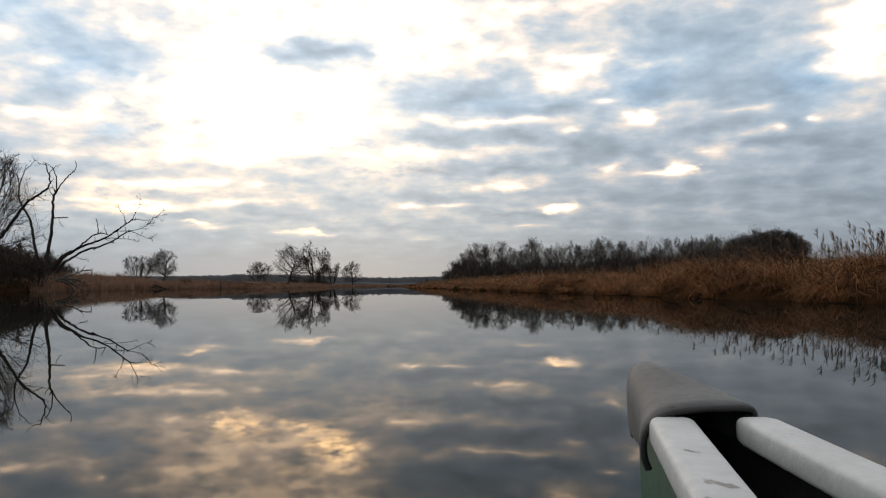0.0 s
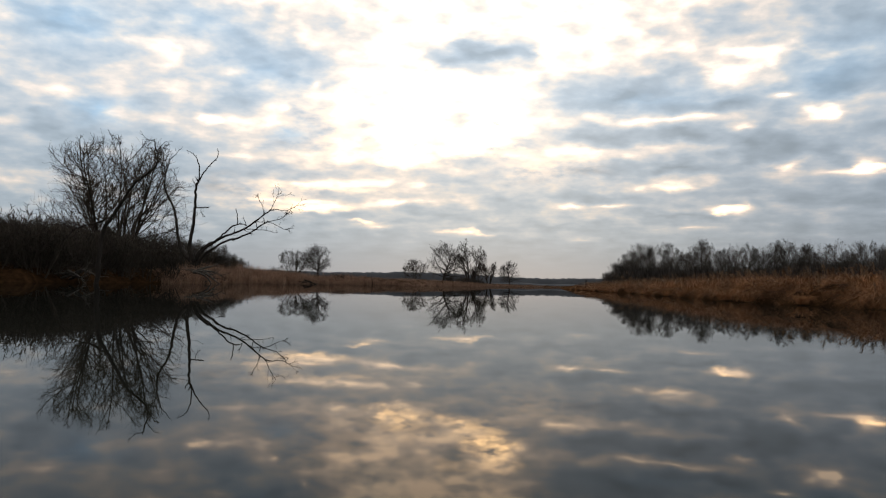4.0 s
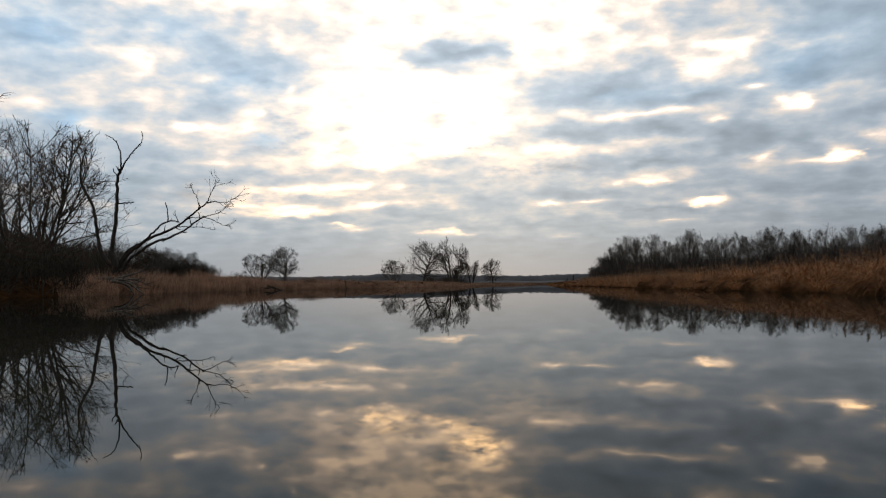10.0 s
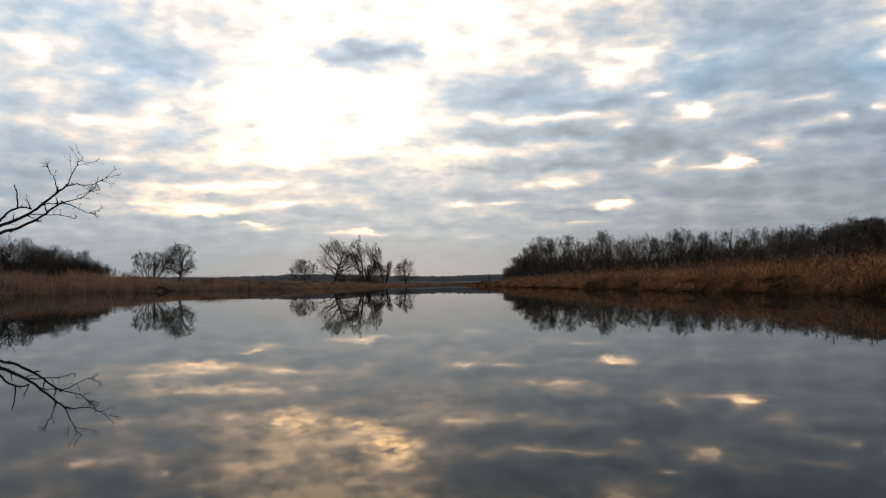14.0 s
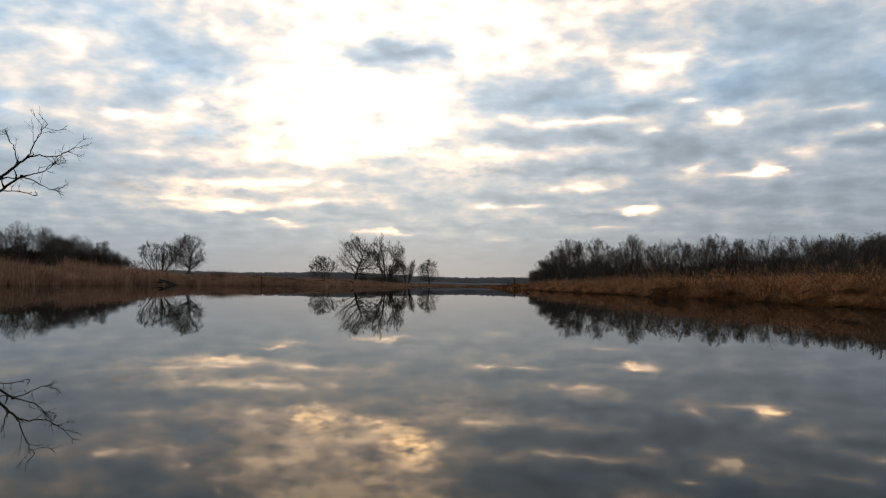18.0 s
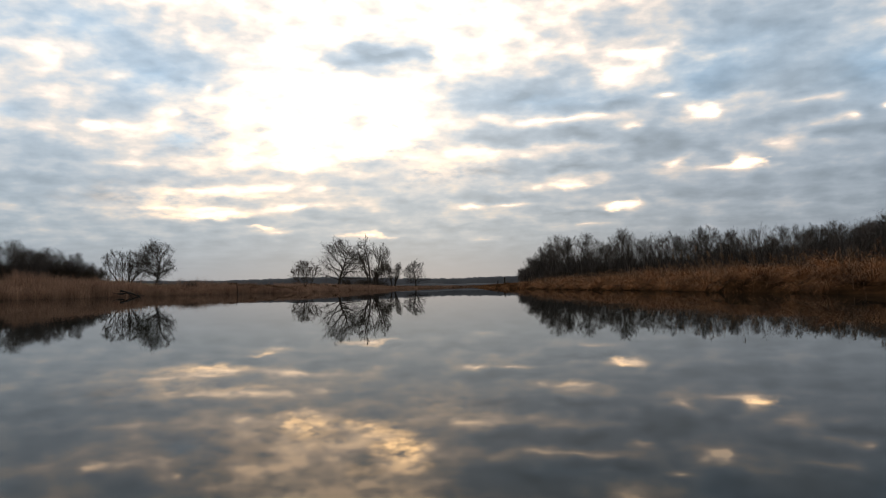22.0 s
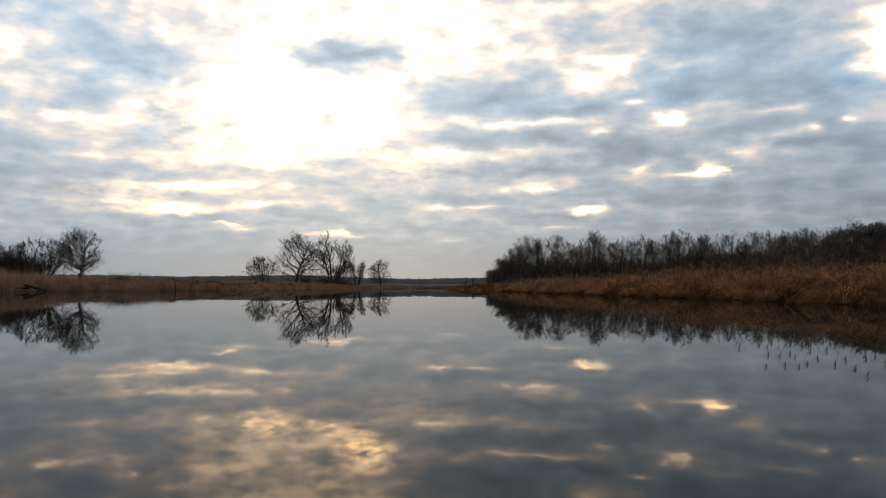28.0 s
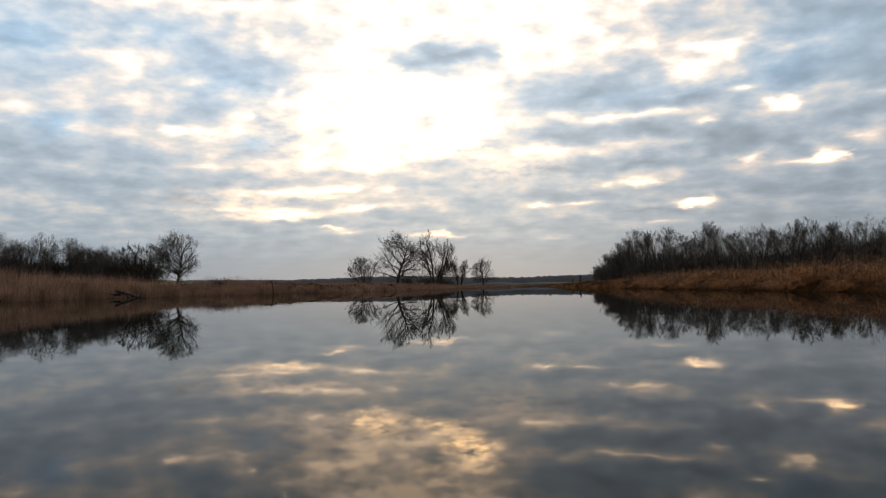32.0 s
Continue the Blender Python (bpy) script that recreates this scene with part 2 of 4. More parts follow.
wl.new(wmath("MINIMUM", gaps, 1.0), blue.inputs[0])
# the thinnest places glow with the light of the hidden sun
warm = wnode("ShaderNodeVectorMath", "SCALE")
warm.inputs[0].default_value = (6.0, 3.5, 1.35)
wl.new(wmath("MULTIPLY", glow, wmath("MULTIPLY_ADD", wnoise(round_about, 8.0, 4, 0.55).outputs["Fac"], 3.6, -1.1, clamp=True)), warm.inputs["Scale"])
burn = wnode("ShaderNodeVectorMath", "ADD")
wl.new(ramp.outputs[0], burn.inputs[0])
wl.new(warm.outputs[0], burn.inputs[1])
# low down the air is a cool grey
low = wnode("ShaderNodeMix")
low.data_type, low.blend_type = "RGBA", "MULTIPLY"
low.inputs[7].default_value = (1.01, 0.985, 1.0, 1)
rise = wnode("ShaderNodeMapRange")
rise.inputs[1].default_value, rise.inputs[2].default_value, rise.inputs[3].default_value, rise.inputs[4].default_value = 2.0, 14.0, 1.0, 0.0
wl.new(elevation, rise.inputs[0])
away = wnode("ShaderNodeMapRange")
away.inputs[1].default_value, away.inputs[2].default_value = 4.0, -16.0
wl.new(azimuth, away.inputs[0])
wl.new(wmath("MAXIMUM", wmath("SUBTRACT", 1.0, lift.outputs[0]), wmath("MULTIPLY", rise.outputs[0], away.outputs[0])), low.inputs[0])
# and the air near the ground is dimmer
dim = wnode("ShaderNodeMapRange")
dim.interpolation_type = "SMOOTHSTEP"
for i, v in ((1, 2.0), (2, 16.0), (3, 0.76), (4, 1.08)):
    dim.inputs[i].default_value = v
wl.new(elevation, dim.inputs[0])
hazy = wnode("ShaderNodeVectorMath", "SCALE")
wl.new(burn.outputs[0], hazy.inputs[0])
aside = wnode("ShaderNodeMapRange")
aside.interpolation_type = "SMOOTHSTEP"
for i, v in ((1, 9.0), (2, -14.0), (3, 1.0), (4, 0.86)):
    aside.inputs[i].default_value = v
wl.new(azimuth, aside.inputs[0])
wl.new(wmath("MULTIPLY", dim.outputs[0], aside.outputs[0]), hazy.inputs["Scale"])
wl.new(hazy.outputs[0], low.inputs[6])
wl.new(low.outputs[2], blue.inputs[6])
mixed = wnode("ShaderNodeMix")
mixed.data_type = "RGBA"
mixed.inputs[0].default_value = 0.93
wl.new(air.outputs[0], mixed.inputs[6])
wl.new(blue.outputs[2], mixed.inputs[7])
back = wnode("ShaderNodeBackground")
# the sky is brightest towards the hidden sun and dims away from it
toward = wnode("ShaderNodeVectorMath", "DOT_PRODUCT")
wl.new(coords.outputs["Generated"], toward.inputs[0])
toward.inputs[1].default_value = (-math.sin(radians(SUN_AZ)), math.cos(radians(SUN_AZ)), 0.2)
fade = wnode("ShaderNodeMapRange")
fade.interpolation_type = "SMOOTHSTEP"
for i, v in ((1, -0.5), (2, 0.85), (3, 0.6), (4, 1.0)):
    fade.inputs[i].default_value = v
wl.new(toward.outputs["Value"], fade.inputs[0])
wl.new(fade.outputs[0], back.inputs["Strength"])
wl.new(mixed.outputs[2], back.inputs[0])
wl.new(back.outputs[0], wnode("ShaderNodeOutputWorld").inputs[0])

sun = new("sun", bpy.data.lights.new("sun", "SUN"))
sun.data.energy, sun.data.angle, sun.data.color = 0.12, radians(120), (1.0, 0.88, 0.74)
sun.matrix_world = look((-math.sin(radians(SUN_AZ)) * 80, math.cos(radians(SUN_AZ)) * 80, 80 * math.tan(radians(SUN_EL))), (0, 0, 0))

# ---- materials ----


def material(name, base, second, scale=6.0, rough=0.8, bump=0.3, metal=0.0, per_object=0.0, per_island=0.0, spots=None, stretch=(1, 1, 1), bump_scale=None, sheen=0.12):
    """Two colours in broad patches, fine grain over them, relief, and drift from piece to piece."""
    mat = bpy.data.materials.new(name)
    mat.use_nodes = True
    n, l = mat.node_tree.nodes, mat.node_tree.links
    bsdf = n["Principled BSDF"]
    tc, mp = n.new("ShaderNodeTexCoord"), n.new("ShaderNodeMapping")
    mp.inputs["Scale"].default_value = stretch
    l.new(tc.outputs["Object"], mp.inputs["Vector"])
    a, b = n.new("ShaderNodeTexNoise"), n.new("ShaderNodeTexNoise")
    a.inputs["Scale"].default_value, a.inputs["Detail"].default_value, a.inputs["Roughness"].default_value = scale, 4, 0.6
    b.inputs["Scale"].default_value, b.inputs["Detail"].default_value, b.inputs["Roughness"].default_value = (bump_scale or scale * 7), 5, 0.65
    for t in (a, b):
        l.new(mp.outputs[0], t.inputs["Vector"])
    mix = n.new("ShaderNodeMix")
    mix.data_type = "RGBA"
    mix.inputs[6].default_value, mix.inputs[7].default_value = (*base, 1), (*second, 1)
    r = n.new("ShaderNodeMapRange")
    r.inputs[1].default_value, r.inputs[2].default_value = 0.33, 0.68
    l.new(a.outputs["Fac"], r.inputs[0])
    l.new(r.outputs[0], mix.inputs[0])
    hsv = n.new("ShaderNodeHueSaturation")
    l.new(mix.outputs[2], hsv.inputs["Color"])
    value = n.new("ShaderNodeMath")
    value.operation = "MULTIPLY_ADD"
    l.new(b.outputs["Fac"], value.inputs[0])
    value.inputs[1].default_value, value.inputs[2].default_value = 0.5, 0.75
    last = value.outputs[0]
    for amount, node, socket in ((per_object, "ShaderNodeObjectInfo", "Random"), (per_island, "ShaderNodeNewGeometry", "Random Per Island")):
        if amount:
            o, m = n.new(node), n.new("ShaderNodeMath")
            m.operation = "MULTIPLY_ADD"
            l.new(o.outputs[socket], m.inputs[0])
            m.inputs[1].default_value, m.inputs[2].default_value = amount, 1 - amount / 2
            p = n.new("ShaderNodeMath")
            p.operation = "MULTIPLY"
            l.new(m.outputs[0], p.inputs[0])
            l.new(last, p.inputs[1])
            last = p.outputs[0]
    l.new(last, hsv.inputs["Value"])
    colour = hsv.outputs[0]
    if spots:
        sc, lo, hi, col = spots
        s, sr, sm = n.new("ShaderNodeTexNoise"), n.new("ShaderNodeMapRange"), n.new("ShaderNodeMix")
        s.inputs["Scale"].default_value, s.inputs["Detail"].default_value = sc, 6
        l.new(mp.outputs[0], s.inputs["Vector"])
        sr.inputs[1].default_value, sr.inputs[2].default_value = lo, hi
        l.new(s.outputs["Fac"], sr.inputs[0])
        sm.data_type = "RGBA"
        l.new(sr.outputs[0], sm.inputs[0])
        l.new(colour, sm.inputs[6])
        sm.inputs[7].default_value = (*col, 1)
        colour = sm.outputs[2]
    l.new(colour, bsdf.inputs["Base Color"])
    bsdf.inputs["Roughness"].default_value, bsdf.inputs["Metallic"].default_value, bsdf.inputs["Specular IOR Level"].default_value = rough, metal, sheen
    if bump:
        k = n.new("ShaderNodeBump")
        k.inputs["Strength"].default_value, k.inputs["Distance"].default_value = bump, 0.02
        l.new(b.outputs["Fac"], k.inputs["Height"])
        l.new(k.outputs[0], bsdf.inputs["Normal"])
    return mat


MAT_BARK = material("grey_brown_bark", (0.055, 0.045, 0.036), (0.028, 0.024, 0.02), 3.0, 0.9, 0.5, per_object=0.4, stretch=(1, 1, 0.3))
MAT_TWIG = material("brown_twigs", (0.058, 0.045, 0.034), (0.034, 0.027, 0.022), 1.2, 0.85, 0.0, per_object=0.4, per_island=0.5)
# grey twigs of the farther trees, lightened in the colour for aerial haze
MAT_WOOD_HAZED = material("hazed_grey_twigs", (0.11, 0.098, 0.09), (0.064, 0.058, 0.054), 0.15, 0.9, 0.0, per_object=0.5, per_island=0.5)
MAT_WILLOW = material("willow_twigs", (0.065, 0.044, 0.03), (0.035, 0.026, 0.02), 0.6, 0.8, 0.0, per_island=0.5)
MAT_DEAD = material("bare_dead_wood", (0.045, 0.038, 0.032), (0.02, 0.017, 0.015), 4.0, 0.85, 0.5, stretch=(1, 1, 0.25))
MAT_PALE = material("bleached_wood", (0.13, 0.115, 0.098), (0.05, 0.045, 0.04), 3.0, 0.8, 0.5)
MAT_REED = material("dry_reed", (0.385, 0.182, 0.076), (0.05, 0.025, 0.013), 0.9, 0.75, 0.0, per_island=1.0)
MAT_REED_PALE = material("pale_dry_reed", (0.40, 0.255, 0.175), (0.20, 0.122, 0.082), 0.5, 0.75, 0.0, per_island=0.9)
MAT_PLUME = material("reed_plumes", (0.24, 0.16, 0.10), (0.12, 0.08, 0.052), 2.0, 0.9, 0.0, per_island=0.5)
# litter fill, coloured near black to stand for shade in the reed hollows
MAT_LITTER_SHADE = material("reed_litter", (0.05, 0.026, 0.012), (0.014, 0.008, 0.0045), 1.8, 0.95, 0.9, bump_scale=18.0, sheen=0.0)
MAT_GROUND = material("winter_meadow", (0.15, 0.095, 0.045), (0.085, 0.062, 0.032), 0.12, 0.95, 0.8, spots=(0.03, 0.5, 0.62, (0.07, 0.06, 0.035)))
MAT_BRUSH = material("dark_brush", (0.062, 0.051, 0.040), (0.032, 0.027, 0.022), 0.5, 0.9, 0.0, per_island=0.6, per_object=0.4)
# base colour paled to blue-grey in place of distance haze
MAT_FAR_HAZED = material("hazed_distant_woods", (0.12, 0.125, 0.135), (0.085, 0.09, 0.10), 0.02, 0.95, 0.0)
MAT_HULL = material("green_hull", (0.035, 0.13, 0.085), (0.025, 0.10, 0.07), 5.0, 0.42, 0.08, spots=(26.0, 0.66, 0.72, (0.16, 0.2, 0.16)), sheen=0.5)
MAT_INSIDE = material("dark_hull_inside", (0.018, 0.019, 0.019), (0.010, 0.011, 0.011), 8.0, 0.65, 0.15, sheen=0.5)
MAT_CAP = material("worn_grey_plastic", (0.13, 0.138, 0.142), (0.085, 0.09, 0.093), 14.0, 0.6, 0.1, spots=(30.0, 0.6, 0.7, (0.07, 0.068, 0.064)), sheen=0.5)
MAT_RAIL = material("scuffed_white_vinyl", (0.58, 0.62, 0.64), (0.50, 0.53, 0.545), 9.0, 0.42, 0.1, spots=(34.0, 0.65, 0.70, (0.20, 0.19, 0.175)), sheen=0.5)
MAT_GASKET = material("black_rubber", (0.015, 0.015, 0.015), (0.022, 0.022, 0.021), 20.0, 0.6, 0.1, sheen=0.5)

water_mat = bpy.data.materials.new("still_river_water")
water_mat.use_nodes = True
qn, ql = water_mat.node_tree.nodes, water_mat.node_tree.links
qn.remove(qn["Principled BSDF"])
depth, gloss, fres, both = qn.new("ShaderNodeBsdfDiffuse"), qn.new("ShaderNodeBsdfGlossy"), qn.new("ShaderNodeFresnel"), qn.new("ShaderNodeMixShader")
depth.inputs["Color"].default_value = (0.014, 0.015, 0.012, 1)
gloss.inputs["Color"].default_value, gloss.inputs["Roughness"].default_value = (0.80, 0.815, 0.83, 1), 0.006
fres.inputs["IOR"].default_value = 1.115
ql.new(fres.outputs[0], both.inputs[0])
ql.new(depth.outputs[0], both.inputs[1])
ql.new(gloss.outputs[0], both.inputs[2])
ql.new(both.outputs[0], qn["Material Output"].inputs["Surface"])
qt, qm = qn.new("ShaderNodeTexCoord"), qn.new("ShaderNodeMapping")
ql.new(qt.outputs["Object"], qm.inputs["Vector"])
qm.inputs["Scale"].default_value = (1.0, 0.55, 1.0)
swell, riffle, where = qn.new("ShaderNodeTexNoise"), qn.new("ShaderNodeTexNoise"), qn.new("ShaderNodeTexNoise")
swell.inputs["Scale"].default_value, swell.inputs["Detail"].default_value = 0.55, 2
riffle.inputs["Scale"].default_value, riffle.inputs["Detail"].default_value = 3.5, 2
where.inputs["Scale"].default_value, where.inputs["Detail"].default_value = 0.035, 3
for t in (swell, riffle, where):
    ql.new(qm.outputs[0], t.inputs["Vector"])
wr = qn.new("ShaderNodeMapRange")
wr.inputs[1].default_value, wr.inputs[2].default_value = 0.56, 0.72
ql.new(where.outputs["Fac"], wr.inputs[0])
rm = qn.new("ShaderNodeMath")
rm.operation = "MULTIPLY"
ql.new(riffle.outputs["Fac"], rm.inputs[0])
ql.new(wr.outputs[0], rm.inputs[1])
ra = qn.new("ShaderNodeMath")
ra.operation = "MULTIPLY_ADD"
ql.new(rm.outputs[0], ra.inputs[0])
ra.inputs[1].default_value = 0.25
ql.new(swell.outputs["Fac"], ra.inputs[2])
qk = qn.new("ShaderNodeBump")
qk.inputs["Strength"].default_value, qk.inputs["Distance"].default_value = 0.35, 0.004
ql.new(ra.outputs[0], qk.inputs["Height"])
for n in (gloss, fres):
    ql.new(qk.outputs[0], n.inputs["Normal"])


# ---- building helpers ----


def raw_mesh(name, verts, faces, mat, smooth=False):
    me = bpy.data.meshes.new(name)
    me.from_pydata(verts, [], faces)
    me.materials.append(mat)
    if smooth:
        me.polygons.foreach_set("use_smooth", [True] * len(me.polygons))
    me.update()
    return me


def quad_mesh(name, verts, quads, mat):
    """A mesh of many quads from arrays."""
    me = bpy.data.meshes.new(name)
    me.vertices.add(len(verts))
    me.vertices.foreach_set("co", np.asarray(verts, np.float32).ravel())
    me.loops.add(quads.size)
    me.loops.foreach_set("vertex_index", quads.astype(np.int32).ravel())
    me.polygons.add(len(quads))
    me.polygons.foreach_set("loop_start", np.arange(0, quads.size, 4, dtype=np.int32))
    me.materials.append(mat)
    me.update(calc_edges=True)
    return me


def part(name, me, parent, label=""):
    ob = new(name, me)
    ob.parent = parent
    return tagged(ob, label) if label else ob


def thing(name, label, category, group="", at=(0, 0, 0), turn=0.0, scale=1.0):
    ob = new(name)
    ob.location, ob.rotation_euler = at, (0, 0, turn)
    ob.scale = (scale,) * 3
    return tagged(ob, label, category, group)


class Wood:
    """Tapered tubes gathered into one mesh."""

    def __init__(self):
        self.v, self.f = [], []

    def tube(self, pts, radii, sides):
        base = len(self.v)
        side = Vector((0.31, 0.77, 0.55))
        for i, p in enumerate(pts):
            along = (pts[min(i + 1, len(pts) - 1)] - pts[max(i - 1, 0)]).normalized()
            a = along.cross(side).normalized()
            b = along.cross(a)
            for k in range(sides):
                w = 2 * math.pi * k / sides
                self.v.append(p + (a * math.cos(w) + b * math.sin(w)) * radii[i])
        for i in range(len(pts) - 1):
            for k in range(sides):
                k2 = (k + 1) % sides
                self.f.append((base + i * sides + k, base + i * sides + k2, base + (i + 1) * sides + k2, base + (i + 1) * sides + k))

    def ribbon(self, pts, radii, side):
        """A flat twig, for crowns far from the eye."""
        base = len(self.v)
        for p, r in zip(pts, radii):
            self.v += [p - side * r, p + side * r]
        for i in range(len(pts) - 1):
            k = base + 2 * i
            self.f.append((k, k + 1, k + 3, k + 2))

    def mesh(self, name, mat, smooth=True):
        return raw_mesh(name, self.v, self.f, mat, smooth)


def shoot(rng, start, way, length, r0, r1, segs, wander, lift):
    """A wandering polyline and its radii."""
    pts, radii, p, d = [start], [r0], start.copy(), way.normalized()
    for i in range(segs):
        d = (d + Vector((rng.gauss(0, wander), rng.gauss(0, wander), rng.gauss(0, wander) + lift))).normalized()
        p = p + d * (length / segs)
        pts.append(p)
        radii.append(r0 + (r1 - r0) * (i + 1) / segs)
    return pts, radii


def fork(rng, pts, t, spread):
    """A place at t along a polyline and a way that leaves it at the angle spread."""
    f = t * (len(pts) - 1)
    i = min(int(f), len(pts) - 2)
    p = pts[i].lerp(pts[i + 1], f - i)
    d = (pts[i + 1] - pts[i]).normalized()
    side = d.orthogonal().normalized()
    side.rotate(Matrix.Rotation(rng.uniform(0, 2 * math.pi), 3, d))
    return p, (d * math.cos(spread) + side * math.sin(spread)).normalized()


def bare_tree(name, seed, label, category, height, trunk=0.35, radius=0.16, limbs=9, boughs=5, twigs=5, spread=0.8, lift=0.10, limb_len=0.5,
              lean=0.05, mat=None, twig_mat=None, stems=1, start=0.25, twig_r=0.012, group="", dome=0.0, hull=None, flat=False, radial=False, kink=1.0):
    """A leafless tree: trunk or stems, limbs, branches and fine twigs."""
    rng = random.Random(seed)
    tree = thing(name, label, category, group)
    fine, mid = Wood(), Wood()

    def grown(tubes, pts, radii, sides):
        """Adds a shoot, cut where it would leave the crown's outline."""
        if hull:
            mz, rx, rz = hull
            slack = rng.uniform(0.8, 1.12)
            for i, p in enumerate(pts):
                if i > 0 and p.z > (mz - 0.5 * rz) * height and (p.x ** 2 + p.y ** 2) / (rx * height) ** 2 + ((p.z - mz * height) / (rz * height)) ** 2 > slack:
                    pts, radii = pts[:i + 1], radii[:i + 1]
                    break
        if sides:
            tubes.tube(pts, radii, sides)
        else:
            tubes.ribbon(pts, radii, Vector((rng.gauss(0, 1), rng.gauss(0, 1), rng.gauss(0, 0.3))).normalized())
        return pts

    for s in range(stems):
        body = Wood()
        if stems == 1:
            way, foot = Vector((rng.gauss(0, lean), rng.gauss(0, lean), 1)), Vector((0, 0, -0.15))
        else:
            w = 2 * math.pi * (s + rng.random() * 0.6) / stems
            out = rng.uniform(0.15, 0.85) * spread
            way, foot = Vector((math.cos(w) * out, math.sin(w) * out, 1)), Vector((math.cos(w) * 0.25, math.sin(w) * 0.25, -0.15))
        tall = height * (rng.uniform(0.75, 0.95) if stems > 1 else 0.86)
        pts, radii = shoot(rng, foot, way, tall, radius * (1 if stems == 1 else rng.uniform(0.5, 0.9)), radius * 0.12, 9, 0.07, lift * 0.6)
        pts = grown(body, pts, radii, 7)
        for i in range(limbs):
            t = start + (0.97 - start) * (i + rng.random()) / limbs
            p, d = fork(rng, pts, t, rng.uniform(0.45, 1.0) * spread)
            ll = height * limb_len * ((1.08 - 0.75 * t) * (1 - dome) + dome * (0.35 + 0.75 * math.sin(math.pi * min(1, max(0, (t - start) / (1 - start) * 0.85 + 0.05))))) * rng.uniform(0.75, 1.12)
            if radial:
                # limbs aim at the crown's rounded outline
                w, c = rng.uniform(0, 2 * math.pi), rng.uniform(-0.6, 1.0)
                k = math.sqrt(1 - c * c)
                aim = Vector((hull[1] * k * math.cos(w), hull[1] * k * math.sin(w), hull[0] + hull[2] * c)) * height
                p, _ = fork(rng, pts, min(0.95, max(start, (aim.z / height - 0.05) * rng.uniform(0.65, 1.0))), 0.5)
                d, ll = (aim - p).normalized(), (aim - p).length * rng.uniform(0.8, 1.0)
            lp, lr = shoot(rng, p, d, ll, radius * 0.42 * (1.1 - 0.7 * t), radius * 0.07, 6, 0.13 * kink, lift)
            lp = grown(mid, lp, lr, 3 if flat else 5)
            for j in range(boughs):
                u = 0.25 + 0.75 * (j + rng.random()) / boughs
                bp, bd = fork(rng, lp, u, rng.uniform(0.45, 1.05))
                bl = ll * rng.uniform(0.3, 0.55)
                bpts, brad = shoot(rng, bp, bd, bl, radius * 0.12, twig_r, 4, 0.16 * kink, lift)
                bpts = grown(mid, bpts, brad, 0 if flat else 3)
                for k in range(twigs):
                    tp, td = fork(rng, bpts, 0.15 + 0.85 * (k + rng.random()) / twigs, rng.uniform(0.45, 1.2))
                    tpts, trad = shoot(rng, tp, td, bl * rng.uniform(0.35, 0.8), twig_r, twig_r * 0.45, 2 if flat else 3, 0.24 * kink, lift * 0.3)
                    grown(fine, tpts, trad, 0 if flat else 3)
        part("trunk" if stems == 1 else "stem", body.mesh("trunk", mat or MAT_BARK), tree)
    crown = raw_mesh("crown", mid.v + fine.v, mid.f + [tuple(i + len(mid.v) for i in f) for f in fine.f], mat or MAT_BARK, True)
    crown.materials.append(twig_mat or MAT_TWIG)
    crown.polygons.foreach_set("material_index", [0] * len(mid.f) + [1] * len(fine.f))
    part("crown", crown, tree)
    return tree


def drop(ob):
    """Removes a model that served only for copying."""
    for o in (*ob.children_recursive, ob):
        bpy.data.objects.remove(o)


# ---- the land: one sheet with the river bed in it ----
LEFT = [(-400, -80), (-40, -42), (0, -40), (30, -38.5), (45, -37), (58, -37.5), (72, -41), (84, -44), (94, -45.5), (104, -51), (124, -58), (152, -62), (190, -58), (206, -50), (250, -49.5), (310, -50.5), (360, -53),
        (384, -66), (450, -68), (654, -72), (780, -60), (840, -36), (3000, -36)]
RIGHT = [(-400, 40), (-40, 13), (0, 10), (15, 8.6), (25, 7.5), (32, 6.6), (40, 5.4), (50, 4.3), (60, 3.4), (78, 2.1), (90, 1.0), (104, -0.5), (116, -1.7), (133, -3.3), (160, -5.6), (200, -8.5), (250, -11.8), (300, -15),
         (380, -19), (480, -23.5), (600, -28), (840, -40), (3000, -40)]
LY, LX = np.array(LEFT, float).T
RY, RX = np.array(RIGHT, float).T


def smooth_step(a, b, v):
    t = np.clip((v - a) / (b - a), 0, 1)
    return t * t * (3 - 2 * t)


def shore(y, left):
    """The waterline's x at y, with small bays."""
    y = np.asarray(y, float)
    x = np.interp(y, LY, LX) if left else np.interp(y, RY, RX)
    k = 1.0 if left else -0.6
    return x + k * (0.55 * np.sin(y * 0.83 + 1.0) + 0.5 * np.sin(y * 0.31 + (2 if left else 0.4)) + 0.3 * np.sin(y * 1.9))


def land(x, y):
    """Height of the ground."""
    x, y = np.asarray(x, float), np.asarray(y, float)
    d = np.maximum(shore(y, True) - x, x - shore(y, False))
    z = -1.3 + 1.45 * smooth_step(-3.2, 1.5, d) + 0.25 * smooth_step(2, 25, d)
    z = z + 18.0 * smooth_step(58, 243, x) * smooth_step(416, 538, y) * (1 - smooth_step(288, 384, x)) * (1 - smooth_step(563, 691, y))
    z = z + 8.7 * smooth_step(105, 262, -x) * smooth_step(158, 262, y) * (1 - smooth_step(420, 578, y))
    z = z + 3.8 * smooth_step(66, 108, -x) * smooth_step(43, 87, y) * (1 - smooth_step(139, 191, y))
    return z + 0.12 * np.sin(x * 0.35) * np.sin(y * 0.27) * smooth_step(0, 5, d)


